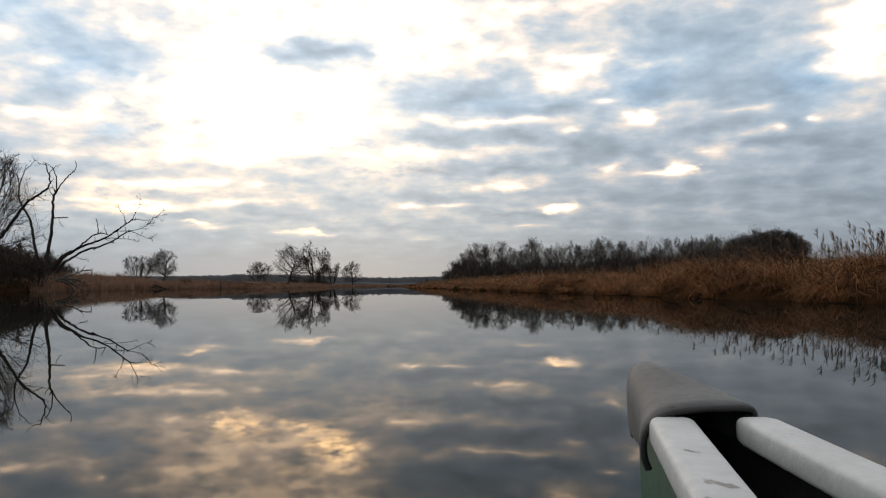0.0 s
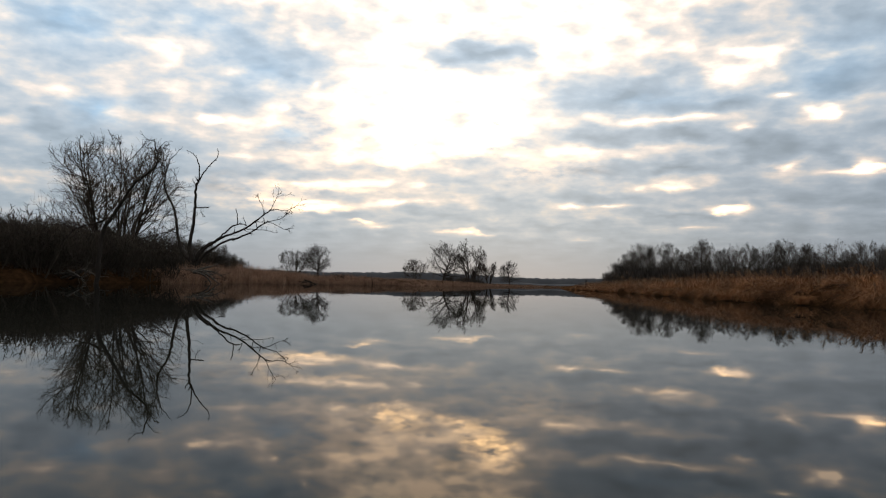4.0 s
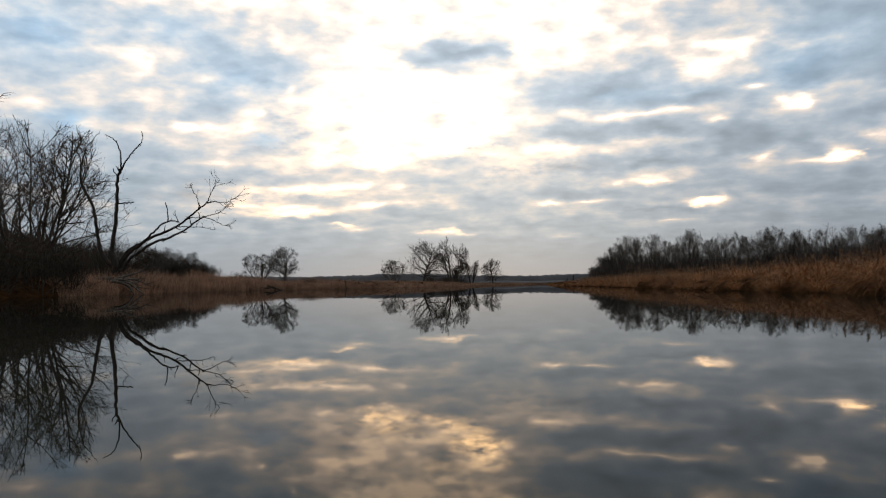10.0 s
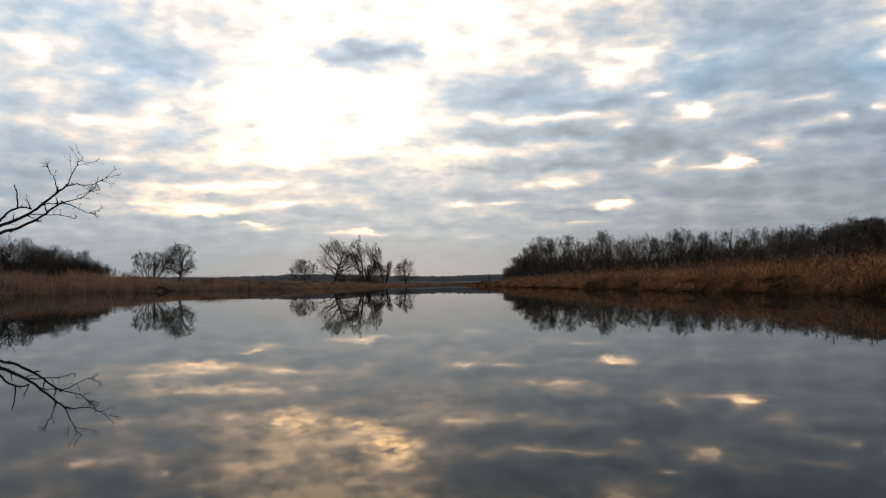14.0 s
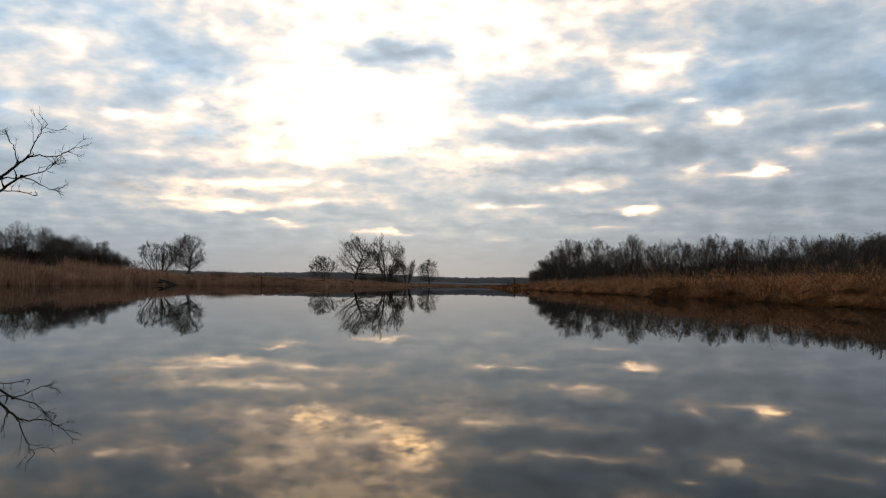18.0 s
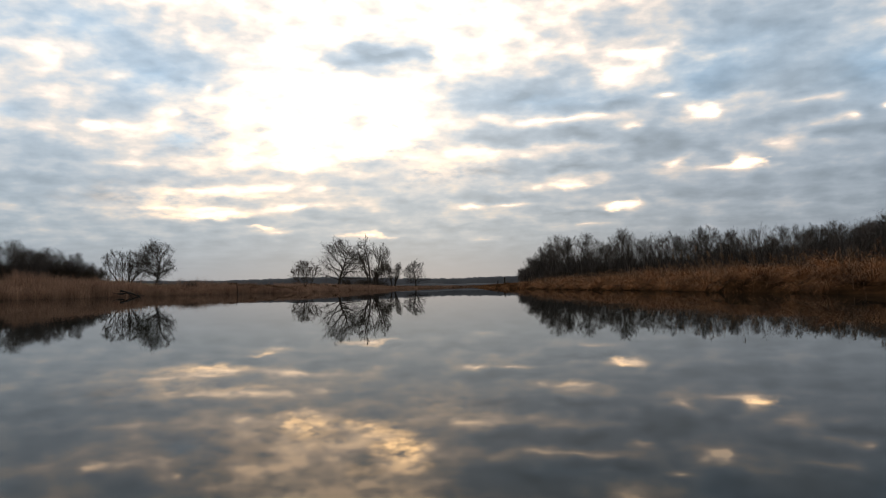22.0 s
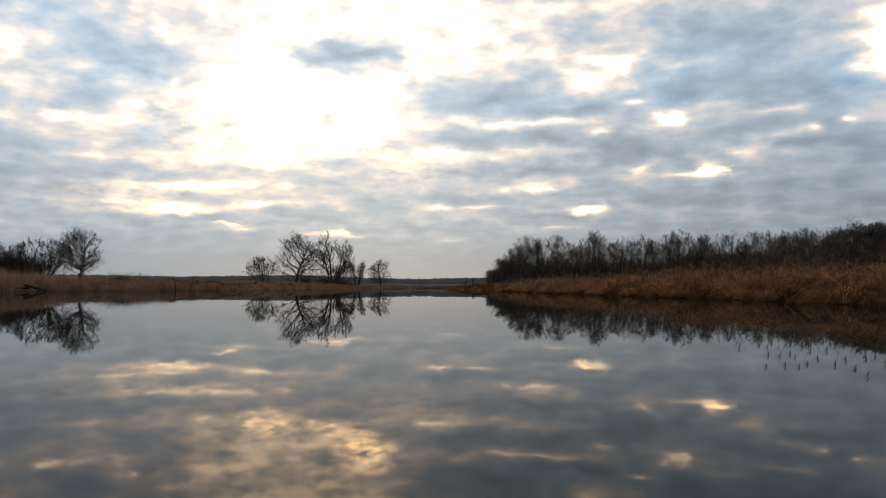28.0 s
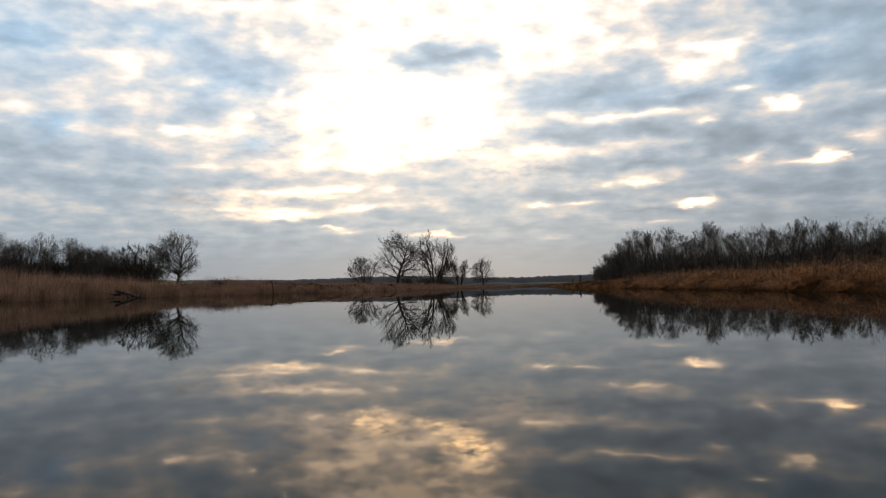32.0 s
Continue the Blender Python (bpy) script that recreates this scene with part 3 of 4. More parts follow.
xs = np.concatenate([np.linspace(-3200, -260, 18), np.linspace(-240, -102, 30), np.linspace(-100, -32, 86), np.linspace(-30, -4, 22), np.linspace(-3.4, 30, 66), np.linspace(33, 300, 46), np.linspace(340, 3200, 18)])
ys = np.concatenate([np.linspace(-2500, -60, 14), np.linspace(-40, 220, 210), np.linspace(222, 700, 130), np.linspace(730, 4000, 30)])
gx, gy = np.meshgrid(xs, ys)
gv = np.stack([gx, gy, land(gx, gy)], -1).reshape(-1, 3)
ni = np.arange(gx.size).reshape(gx.shape)
gq = np.stack([ni[:-1, :-1], ni[:-1, 1:], ni[1:, 1:], ni[1:, :-1]], -1).reshape(-1, 4)
ground = new("ground", quad_mesh("ground", gv, gq, MAT_GROUND))
tagged(ground, "flat brown winter river meadow with low rises", "ground", kind="structure")
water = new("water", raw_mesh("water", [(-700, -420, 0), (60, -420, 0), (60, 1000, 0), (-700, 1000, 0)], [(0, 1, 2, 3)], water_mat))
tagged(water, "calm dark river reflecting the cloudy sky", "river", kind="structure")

# ---- reeds ----


def mound(y):
    """How high the right-hand reeds heap up at y, 0 to 1."""
    y = np.asarray(y, float)
    return 0.5 + 0.5 * np.sin(y * 1.9 + 1.6 * np.sin(y * 0.47) + 0.8 * np.sin(y * 0.21))


def hill(x, y):
    """How high the reeds heap up further in, 0 to 1."""
    x = x - shore(y, False)
    return np.clip(0.5 + 0.27 * np.sin(y * 1.7 + 1.6 * np.sin(y * 0.47) + 0.9 * x) + 0.27 * np.sin(2.0 * x + 1.7 * np.sin(y * 0.8) - 0.6 * y), 0, 1)


def blades(rng, feet, height, width, lean, droop, segs=3, heading=None):
    """Bent tapering blades at the feet: an array of vertices and quads."""
    n = len(feet)
    turn = rng.uniform(0, 2 * np.pi, n) if heading is None else heading
    tall = height * rng.uniform(0.7, 1.15, n)
    out = lean * rng.normal(1.0, 0.45, n) * tall
    sag = droop * rng.uniform(0.5, 1.0, n) * tall
    cx, cy = np.cos(turn), np.sin(turn)
    face = turn + rng.uniform(0, np.pi, n)
    fx, fy = np.cos(face), np.sin(face)
    rows = []
    for i in range(segs + 1):
        t = i / segs
        r = out * t ** 1.7
        z = tall * t - sag * t ** 3
        w = width * rng.uniform(0.7, 1.2, n) * (0.45 + 1.1 * t) * (1 - 0.88 * t ** 2.5) / 2
        px, py, pz = feet[:, 0] + cx * r, feet[:, 1] + cy * r, feet[:, 2] + z
        rows += [np.stack([px - fx * w, py - fy * w, pz], 1), np.stack([px + fx * w, py + fy * w, pz], 1)]
    v = np.stack(rows, 1)
    k = 2 * (segs + 1)
    one = np.array([[2 * i, 2 * i + 1, 2 * i + 3, 2 * i + 2] for i in range(segs)])
    q = (np.arange(n)[:, None, None] * k + one[None]).reshape(-1, 4)
    return v.reshape(-1, 3), q


def reed_belt(name, label, seed, left, y0, y1, depth, clumps, per, height, width, spread, lean, droop, hang=0.3, sink=0.25, swept=0.0):
    """A belt of reed tussocks along one bank."""
    rng = np.random.default_rng(seed)
    y = rng.uniform(y0, y1, clumps)
    d = depth * rng.uniform(0, 1, clumps) ** 1.6 - hang
    x = shore(y, left) + (-d if left else d)
    tall = height * rng.uniform(0.6, 1.2, clumps) * (0.85 + 0.25 * np.sin(y * 0.21 + seed) * np.sin(y * 0.057)) * np.clip(0.78 + d / depth * 0.5, 0.7, 1.15)
    if swept:
        tall = tall * (np.clip(1.6 * mound(y) - 0.4, 0.12, 1.1) if depth < 2 else 0.36 + 0.92 * hill(x, y))
    ang = rng.uniform(0, 2 * np.pi, (clumps, per))
    rad = spread * np.sqrt(rng.uniform(0, 1, (clumps, per)))
    fx, fy = (x[:, None] + np.cos(ang) * rad).ravel(), (y[:, None] + np.sin(ang) * rad).ravel()
    fz = np.maximum(land(fx, fy), -sink)
    if swept and depth > 2:
        fz = fz + 0.28
    heading = None
    if swept:
        # the blades fall away from the tops of the heaps
        way = rng.normal(3.5, 0.9, clumps) if depth < 2 else np.arctan2(hill(x, y) - hill(x, y + 0.1) + rng.normal(0, 0.03, clumps), hill(x, y) - hill(x + 0.1, y) - 0.04)
        heading = np.repeat(way, per) + rng.normal(0, swept, clumps * per)
    v, q = blades(rng, np.stack([fx, fy, fz], 1), np.repeat(tall, per) * rng.uniform(0.7, 1.1, clumps * per), width, lean, droop, 4 if swept else 2 if y0 > 120 else 3, heading)
    ob = new(name, quad_mesh(name, v, q, MAT_REED_PALE if left else MAT_REED))
    return tagged(ob, label, "reeds", kind="stuff")


def litter_shade_bank(name, label, seed, left, y0, y1, step, height, inland):
    """Matted growth in a reed belt: a rough bank mound, dark for shade."""
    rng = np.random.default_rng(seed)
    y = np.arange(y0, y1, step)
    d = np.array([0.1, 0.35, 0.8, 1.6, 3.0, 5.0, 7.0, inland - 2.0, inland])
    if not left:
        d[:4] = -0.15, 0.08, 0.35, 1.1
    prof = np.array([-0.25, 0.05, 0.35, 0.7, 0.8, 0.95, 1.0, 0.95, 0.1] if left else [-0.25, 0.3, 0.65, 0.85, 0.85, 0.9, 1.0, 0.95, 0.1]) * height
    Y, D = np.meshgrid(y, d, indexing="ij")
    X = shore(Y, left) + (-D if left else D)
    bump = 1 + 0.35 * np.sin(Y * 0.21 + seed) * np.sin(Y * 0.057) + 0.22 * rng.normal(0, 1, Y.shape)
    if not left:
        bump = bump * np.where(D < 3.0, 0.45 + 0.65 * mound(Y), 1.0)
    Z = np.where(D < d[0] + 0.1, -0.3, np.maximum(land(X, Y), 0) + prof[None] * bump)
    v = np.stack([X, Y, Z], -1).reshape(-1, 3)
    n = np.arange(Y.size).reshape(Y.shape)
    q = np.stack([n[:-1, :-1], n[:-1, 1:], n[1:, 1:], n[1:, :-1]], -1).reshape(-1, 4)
    return tagged(new(name, quad_mesh(name, v, q, MAT_LITTER_SHADE)), label, "reeds", kind="stuff")


LITTER_SHADE = "added mound of matted reed litter, coloured dark for shade among the reeds"
litter_shade_bank("reed_litter", LITTER_SHADE, 5, False, -30, 150, 0.4, 0.5, 10.5)
litter_shade_bank("reed_litter", LITTER_SHADE, 6, False, 149.5, 860, 1.5, 0.6, 16)
litter_shade_bank("reed_litter", LITTER_SHADE, 7, True, -30, 345, 0.8, 1.05, 12)
litter_shade_bank("reed_litter", LITTER_SHADE, 8, True, 344, 860, 1.8, 1.0, 14)
reed_belt("reeds", "dense golden-brown dry reeds behind the tussocks", 11, False, 28, 75, 7, 1250, 62, 1.08, 0.0115, 0.36, 0.75, 0.95, -1.0, swept=0.5)
reed_belt("reeds", "dense golden-brown dry reeds behind the tussocks", 22, False, 8, 30, 7, 560, 62, 1.36, 0.0115, 0.36, 0.75, 0.95, -1.0, swept=0.5)
reed_belt("reeds", "dense golden-brown dry reeds behind the tussocks", 12, False, 75, 150, 8, 1700, 62, 1.14, 0.0135, 0.42, 0.75, 0.95, -1.0, swept=0.5)


def tussocks(name, label, seed, y0, y1, gap, rows, per, tall, width):
    """Fountains of bent reed leaves along the right-hand waterline, with dark hollows between."""
    rng = np.random.default_rng(seed)
    feet, highs, outward = [], [], []
    for r in range(rows):
        y = y0 + rng.uniform(0, gap)
        while y < y1:
            m = float(mound(y))
            if m < (0.45, 0.3, 0.15, 0, 0)[r]:
                y += 0.35
                continue
            size = rng.uniform(0.7, 1.15) * (0.34 + 0.9 * m)
            x = float(shore(y, False)) + 0.18 + r * 0.65 + rng.normal(0, 0.25)
            n = int(per * size * rng.uniform(0.8, 1.2))
            a, d = rng.uniform(0, 2 * np.pi, n), 0.23 * size * np.sqrt(rng.uniform(0, 1, n))
            feet.append(np.stack([x + np.cos(a) * d, y + np.sin(a) * d, np.full(n, (0.04, 0.22, 0.32, 0.36, 0.38)[r])], 1))
            outward.append(a + rng.normal(0, 0.45, n))
            highs.append(np.full(n, tall * size * (0.72 + 0.12 * r)))
            y += gap * rng.uniform(0.4, 1.9)
    feet, highs = np.concatenate(feet), np.concatenate(highs)
    v, q = blades(rng, feet, highs * rng.uniform(0.45, 1.3, len(highs)), width, 0.95, 1.12, 5, np.concatenate(outward))
    return tagged(new(name, quad_mesh(name, v, q, MAT_REED)), label, "reeds", kind="stuff")


TUSSOCKS = "bent golden-brown reed tussocks overhanging the waterline"
tussocks("reed_tussocks", TUSSOCKS, 51, 8, 75, 1.0, 5, 360, 1.1, 0.0105)
tussocks("reed_tussocks", TUSSOCKS, 52, 75, 152, 1.2, 5, 320, 1.12, 0.0125)
reed_belt("reeds", "short dry reeds standing in the waterline", 18, False, 8, 75, 1.5, 240, 48, 0.7, 0.010, 0.3, 0.7, 0.5, 0.05, swept=0.6)
reed_belt("reeds", "short dry reeds standing in the waterline", 19, False, 75, 152, 1.6, 260, 46, 0.62, 0.012, 0.35, 0.7, 0.5, 0.05, swept=0.6)
reed_belt("reeds", "golden-brown dry reeds along the bank", 13, False, 148, 840, 14, 3000, 24, 1.15, 0.055, 0.9, 0.4, 0.3)
reed_belt("reeds", "pale brown upright dry reeds along the bank", 14, True, 98, 168, 10, 2000, 36, 2.75, 0.036, 0.7, 0.22, 0.16)
reed_belt("reeds", "pale brown upright dry reeds along the bank", 21, True, 160, 205, 10, 1200, 34, 2.1, 0.042, 0.7, 0.22, 0.16)
reed_belt("reeds", "pale brown upright dry reeds along the bank", 15, True, 200, 345, 11, 2000, 26, 1.85, 0.065, 0.9, 0.22, 0.16)
reed_belt("reeds", "pale brown upright dry reeds along the bank", 16, True, 340, 840, 11, 1700, 20, 1.85, 0.11, 1.2, 0.22, 0.16)
reed_belt("reeds", "low brown dry reeds among fallen branches", 17, True, 76, 96, 5, 600, 44, 1.75, 0.034, 0.55, 0.22, 0.15)


def plumes(name, label, seed, y0, y1, count, low, high, inset):
    """Tall reed stalks with drooping seed heads on the right-hand bank."""
    rng = np.random.default_rng(seed)
    y = rng.uniform(y0, y1, count)
    x = shore(y, False) + rng.uniform(-0.2, inset, count)
    foot = np.stack([x, y, np.maximum(land(x, y), -0.2)], 1)
    tall = rng.uniform(low, high, count)
    v, q = blades(rng, foot, 0.01, 0.009, 0.0, 0.0, 4)
    v = v.reshape(count, 10, 3)
    lean = rng.normal((-0.14, 0.0), 0.16, (count, 2)) * tall[:, None]
    t = np.repeat(np.linspace(0, 1, 5), 2)
    v[:, :, 2] = foot[:, 2, None] + tall[:, None] * t
    v[:, :, :2] += lean[:, None, :] * (t ** 2)[None, :, None]
    top = np.stack([foot[:, 0] + lean[:, 0], foot[:, 1] + lean[:, 1], foot[:, 2] + tall], 1)
    wind = rng.normal(3.3, 0.6, count)
    heads = np.repeat(top, 22, 0)
    back = rng.uniform(0, 0.2, len(heads))
    heads[:, 2] -= back
    hv, hq = blades(rng, heads, 0.2, 0.013, 0.8, 0.75, 3, np.repeat(wind, 22) + rng.normal(0, 0.4, len(heads)))
    leaves = np.repeat(top, 3, 0)
    drop_by = rng.uniform(0.2, 0.8, len(leaves))
    leaves[:, 2] -= drop_by * np.repeat(tall, 3) * 0.8
    leaves[:, :2] -= np.repeat(lean, 3, 0) * (1 - (1 - drop_by * 0.8) ** 2)[:, None]
    lv, lq = blades(rng, leaves, 0.36, 0.014, 0.8, 0.7, 3, np.repeat(wind, 3) + rng.normal(0, 0.8, len(leaves)))
    n1 = count * 10
    verts = np.concatenate([v.reshape(-1, 3), hv, lv])
    quads = np.concatenate([q, hq + n1, lq + n1 + len(hv)])
    return tagged(new(name, quad_mesh(name, verts, quads, MAT_PLUME)), label, "reeds", kind="stuff")


PLUMES = "drooping grey-brown reed seed heads on tall stalks"
plumes("reed_plumes", PLUMES, 31, 8, 150, 1000, 0.85, 1.25, 4.0)
plumes("reed_plumes", PLUMES, 32, 11, 22, 110, 1.2, 1.65, 3.0)
plumes("reed_plumes", PLUMES, 33, 75, 105, 60, 1.0, 1.4, 3.0)
plumes("reed_plumes", PLUMES, 34, 84, 92, 20, 1.4, 1.95, 1.8)

reed_belt("reeds", "dry reeds in front of the dead tree", 20, True, 78, 98, 1.8, 320, 50, 1.35, 0.03, 0.5, 0.3, 0.2, 0.1)

# ---- trees ----
willow = bare_tree("willow", 3, "large leafless willow fanning out in many stems behind the bank", "tree", 21.4, radius=0.28, limbs=10, boughs=6, twigs=6, spread=1.2,
                   lift=0.11, limb_len=0.45, twig_mat=MAT_WILLOW, stems=13, start=0.15, twig_r=0.02, hull=(0.46, 0.53, 0.47))
willow.location = (-65, 101, land(-65, 101) - 0.1)
lone = bare_tree("round_tree", 8, "leafless tree with a dense round crown behind the reeds", "tree", 9.3, radius=0.26, limbs=46, boughs=8, twigs=12, spread=1.5, lift=0.03,
                 limb_len=0.62, start=0.22, twig_r=0.014, mat=MAT_WOOD_HAZED, twig_mat=MAT_WOOD_HAZED, dome=0.4, hull=(0.66, 0.385, 0.34), flat=True, radial=True)
lone.location = (-66.9, 178.5, land(-66.9, 178.5) - 0.1)

OPEN = [bare_tree("bank_tree", 20, "leafless tree with a dense drooping crown on the far bank", "tree", 10.0, radius=0.34, limbs=34, boughs=8, twigs=11, spread=1.5, lift=0.02,
                  limb_len=0.7, start=0.2, twig_r=0.022, twig_mat=MAT_WOOD_HAZED, dome=0.5, hull=(0.58, 0.42, 0.42), group="trees on the far bank", flat=True),
        bare_tree("bank_tree", 21, "tall leafless tree with bare rising limbs on the far bank", "tree", 10.0, radius=0.30, limbs=9, boughs=8, twigs=7, spread=0.85, lift=0.08,
                  limb_len=0.6, start=0.22, twig_r=0.022, stems=4, hull=(0.58, 0.34, 0.44), group="trees on the far bank", flat=True),
        bare_tree("bank_tree", 22, "small leafless tree with a wide fan of branches on the bank", "tree", 10.0, radius=0.22, limbs=9, boughs=7, twigs=8, spread=0.95, lift=0.06,
                  limb_len=0.6, start=0.18, twig_r=0.03, stems=5, hull=(0.55, 0.5, 0.45), group="trees on the far bank", flat=True)]
for k, x, y, h, turn in [(0, -57.0, 276, 14.5, 0.2), (2, -75.0, 307, 11.1, 1.5), (1, -60.0, 348, 21.0, 2.0), (1, -73.5, 495, 18.0, 0.9), (0, -72.8, 600, 18.9, 2.4),
                         (2, -73.6, 181.5, 8.2, 0.4), (2, -57.8, 357, 10.5, 3.0)]:
    copy_thing(OPEN[k], pose(x, y, float(land(x, y)), 0, 0, math.degrees(turn)) @ Matrix.Scale(h / 10.0, 4))
for t in OPEN:
    drop(t)

SHRUB = [bare_tree("shrub", 40 + i, "dark leafless thicket shrub", "shrub", 3.2, radius=0.05, limbs=6, boughs=4, twigs=4, spread=0.9, lift=0.08, limb_len=0.5, stems=8, start=0.1, flat=True,
                   twig_r=0.018, mat=MAT_BRUSH, twig_mat=MAT_BRUSH, group="thicket shrubs") for i in range(2)]
TALL = [bare_tree("woodland_tree", 60 + i, "tall leafless tree at the edge of the wood", "tree", 15.0, radius=0.30, limbs=15, boughs=8, twigs=9, spread=0.85, lift=0.07, kink=0.5,
                  limb_len=0.56, start=0.3, twig_r=0.02, dome=0.4, hull=(0.66, 0.30, 0.34), mat=MAT_WOOD_HAZED, twig_mat=MAT_WOOD_HAZED, group="trees of the wood", flat=True) for i in range(5)]


DENSE = bare_tree("round_crowned_tree", 90, "broad leafless tree with a dense round crown in the wood", "tree", 15.0, radius=0.3, limbs=48, boughs=8, twigs=11, spread=1.3, lift=0.03, kink=0.6,
                  limb_len=0.6, start=0.15, twig_r=0.05, mat=MAT_WOOD_HAZED, twig_mat=MAT_WOOD_HAZED, hull=(0.60, 0.42, 0.40), group="round-crowned trees of the wood", flat=True, radial=True)
ROUND = [bare_tree("round_crowned_tree", 92 + i, "leafless tree with a round twiggy crown in the wood", "tree", 15.0, radius=0.28, limbs=30, boughs=7, twigs=9, spread=1.3, lift=0.04, kink=0.6,
                   limb_len=0.6, start=0.2, twig_r=0.024, mat=MAT_WOOD_HAZED, twig_mat=MAT_WOOD_HAZED, hull=(0.64, 0.34, 0.36), group="round-crowned trees of the wood", flat=True, radial=True) for i in range(2)]


def plant(models, rng, x, y, scale, sink=0.0):
    m = rng.choice(models)
    return copy_thing(m, pose(x, y, float(land(x, y)) - sink, 0, 0, rng.uniform(0, 360)) @ Matrix.Scale(scale, 4))


def along(line, t):
    """A point at t (0 to 1) of a polyline in plan, with its third value."""
    f = t * (len(line) - 1)
    i = min(int(f), len(line) - 2)
    return [a + (b - a) * (f - i) for a, b in zip(line[i], line[i + 1])]


rng = random.Random(77)
EDGE_RIGHT = [(0.6, 433, 0.72), (15.4, 420, 1.24), (51, 417, 1.34), (96, 425, 1.34), (147, 443, 1.34), (192, 466, 1.34), (223, 483, 1.22), (236, 490, 0.58)]
for row in range(4):
    for i in range(56):
        t = (i + rng.random()) / 56
        x, y, s = along(EDGE_RIGHT, t)
        plant(TALL, rng, x + rng.uniform(-2, 2) + row * 1.3, y + row * 11 + rng.uniform(-4, 4), s * (rng.choice((0.78, 0.9, 1.0, 1.1, 1.22)) * rng.uniform(0.95, 1.1) if row < 3 else rng.uniform(0.5, 0.75)))
for i in range(90):
    t = 0.02 + 0.98 * (i + rng.random()) / 90
    x, y, s = along(EDGE_RIGHT, t)
    plant(SHRUB, rng, x + rng.uniform(-1, 1), y - 4 + rng.uniform(-5, 20), rng.uniform(2.0, 3.2) * min(1, 0.35 + 3 * t))
EDGE_LEFT = [(-192, 384, 0.55), (-194, 374, 0.9), (-196, 359, 1.3), (-224, 329, 1.49), (-254, 289, 1.58), (-289, 236, 1.66), (-324, 166, 1.75)]
for row in range(3):
    for i in range(38):
        t = (i + rng.random()) / 38
        x, y, s = along(EDGE_LEFT, t)
        plant(TALL if i % 4 == 0 else ROUND, rng, x - row * 14 + rng.uniform(-3, 3), y + row * 9 + rng.uniform(-3, 3), s * rng.uniform(0.56, 0.84))
for i in range(60):
    t = (i + rng.random()) / 60
    x, y, s = along(EDGE_LEFT, t)
    plant(SHRUB, rng, x + rng.uniform(-10, 7), y + rng.uniform(-10, 10), rng.uniform(1.4, 2.6))
# the dark thicket behind the fallen trees, and scrub round the round tree
for i in range(90):
    x = -60 - 84 * rng.random() ** 1.2
    plant(SHRUB, rng, x, rng.uniform(70, 115) + (-57 - x) * 0.25, rng.uniform(1.6, 2.4))
for i in range(44):
    y = rng.uniform(52, 84)
    plant(SHRUB, rng, float(shore(y, True)) - rng.uniform(0.5, 7.0), y, rng.uniform(1.0, 1.7))
for x, y, s in [(-50.8, 93, 1.2), (-52.2, 95, 1.5), (-49.1, 94.3, 1.0), (-54, 96, 1.6), (-73.6, 175, 0.9), (-76.7, 178, 1.2), (-62.8, 184.5, 0.8), (-65, 187.5, 0.8), (-68.2, 183, 0.8)]:
    plant(SHRUB, rng, x, y, s)
for i in range(18):
    plant(SHRUB, rng, rng.uniform(-66, -54.0), rng.uniform(285, 372), rng.uniform(0.7, 1.3))
# a close-grown clump ends the wood
for x, y, h, turn in [(184, 474, 21, 10), (193, 478, 23, 80), (201, 476, 24.5, 150), (209, 481, 25, 220), (217, 480, 24.5, 300), (225, 486, 22, 40), (232, 488, 17, 110), (197, 470, 19, 200), (212, 473, 20, 260)]:
    copy_thing(DENSE, pose(x, y, float(land(x, y)) - 0.1, 0, 0, turn) @ Matrix.Scale(h / 15.0, 4))
for t in SHRUB + TALL + ROUND + [DENSE]:
    drop(t)



def undergrowth(name, label, seed, line, count, deep, low, high, width, shift=(0, 0), mat=MAT_BRUSH):
    """Dense upright dead stems along a wood's edge."""
    rng = np.random.default_rng(seed)
    n = len(line) - 1
    t = rng.uniform(0, 1, count) * n
    i = np.minimum(t.astype(int), n - 1)
    pts = np.array(line, float)
    p = pts[i] + (pts[i + 1] - pts[i]) * (t - i)[:, None]
    back = rng.uniform(0, deep, count)
    x, y = p[:, 0] + shift[0] * back + rng.normal(0, 1, count), p[:, 1] + shift[1] * back + rng.normal(0, 1, count)
    clump = 0.85 + 0.16 * np.sin(t * 9.0 + seed) * np.sin(t * 23.0) + 0.12 * np.sin(t * 41.0)
    v, q = blades(rng, np.stack([x, y, land(x, y) - 0.1], 1), rng.uniform(low, high, count) * p[:, 2] * clump, width, 0.25, 0.05)
    return tagged(new(name, quad_mesh(name, v, q, mat)), label, "undergrowth", kind="stuff")


UNDER = "dark leafless undergrowth along the wood's edge"
undergrowth("undergrowth", UNDER, 71, EDGE_RIGHT[:4], 46000, 32, 6.5, 11.5, 0.20, (0.1, 1), MAT_WOOD_HAZED)
undergrowth("undergrowth", UNDER, 76, EDGE_RIGHT[3:], 50000, 32, 8.5, 14.5, 0.22, (0.1, 1), MAT_WOOD_HAZED)
undergrowth("undergrowth", UNDER, 72, EDGE_LEFT, 36000, 30, 3.5, 7.0, 0.20, (-1, 0.4), MAT_WOOD_HAZED)
undergrowth("undergrowth", "dark leafless brush on the rise behind the fallen trees", 73, [(-53, 86, 0.8), (-65, 95, 1.1), (-83, 105, 1.15), (-103, 117, 1.15), (-138, 138, 1.2)], 24000, 24, 2.8, 6.5, 0.085, (-0.3, 1))
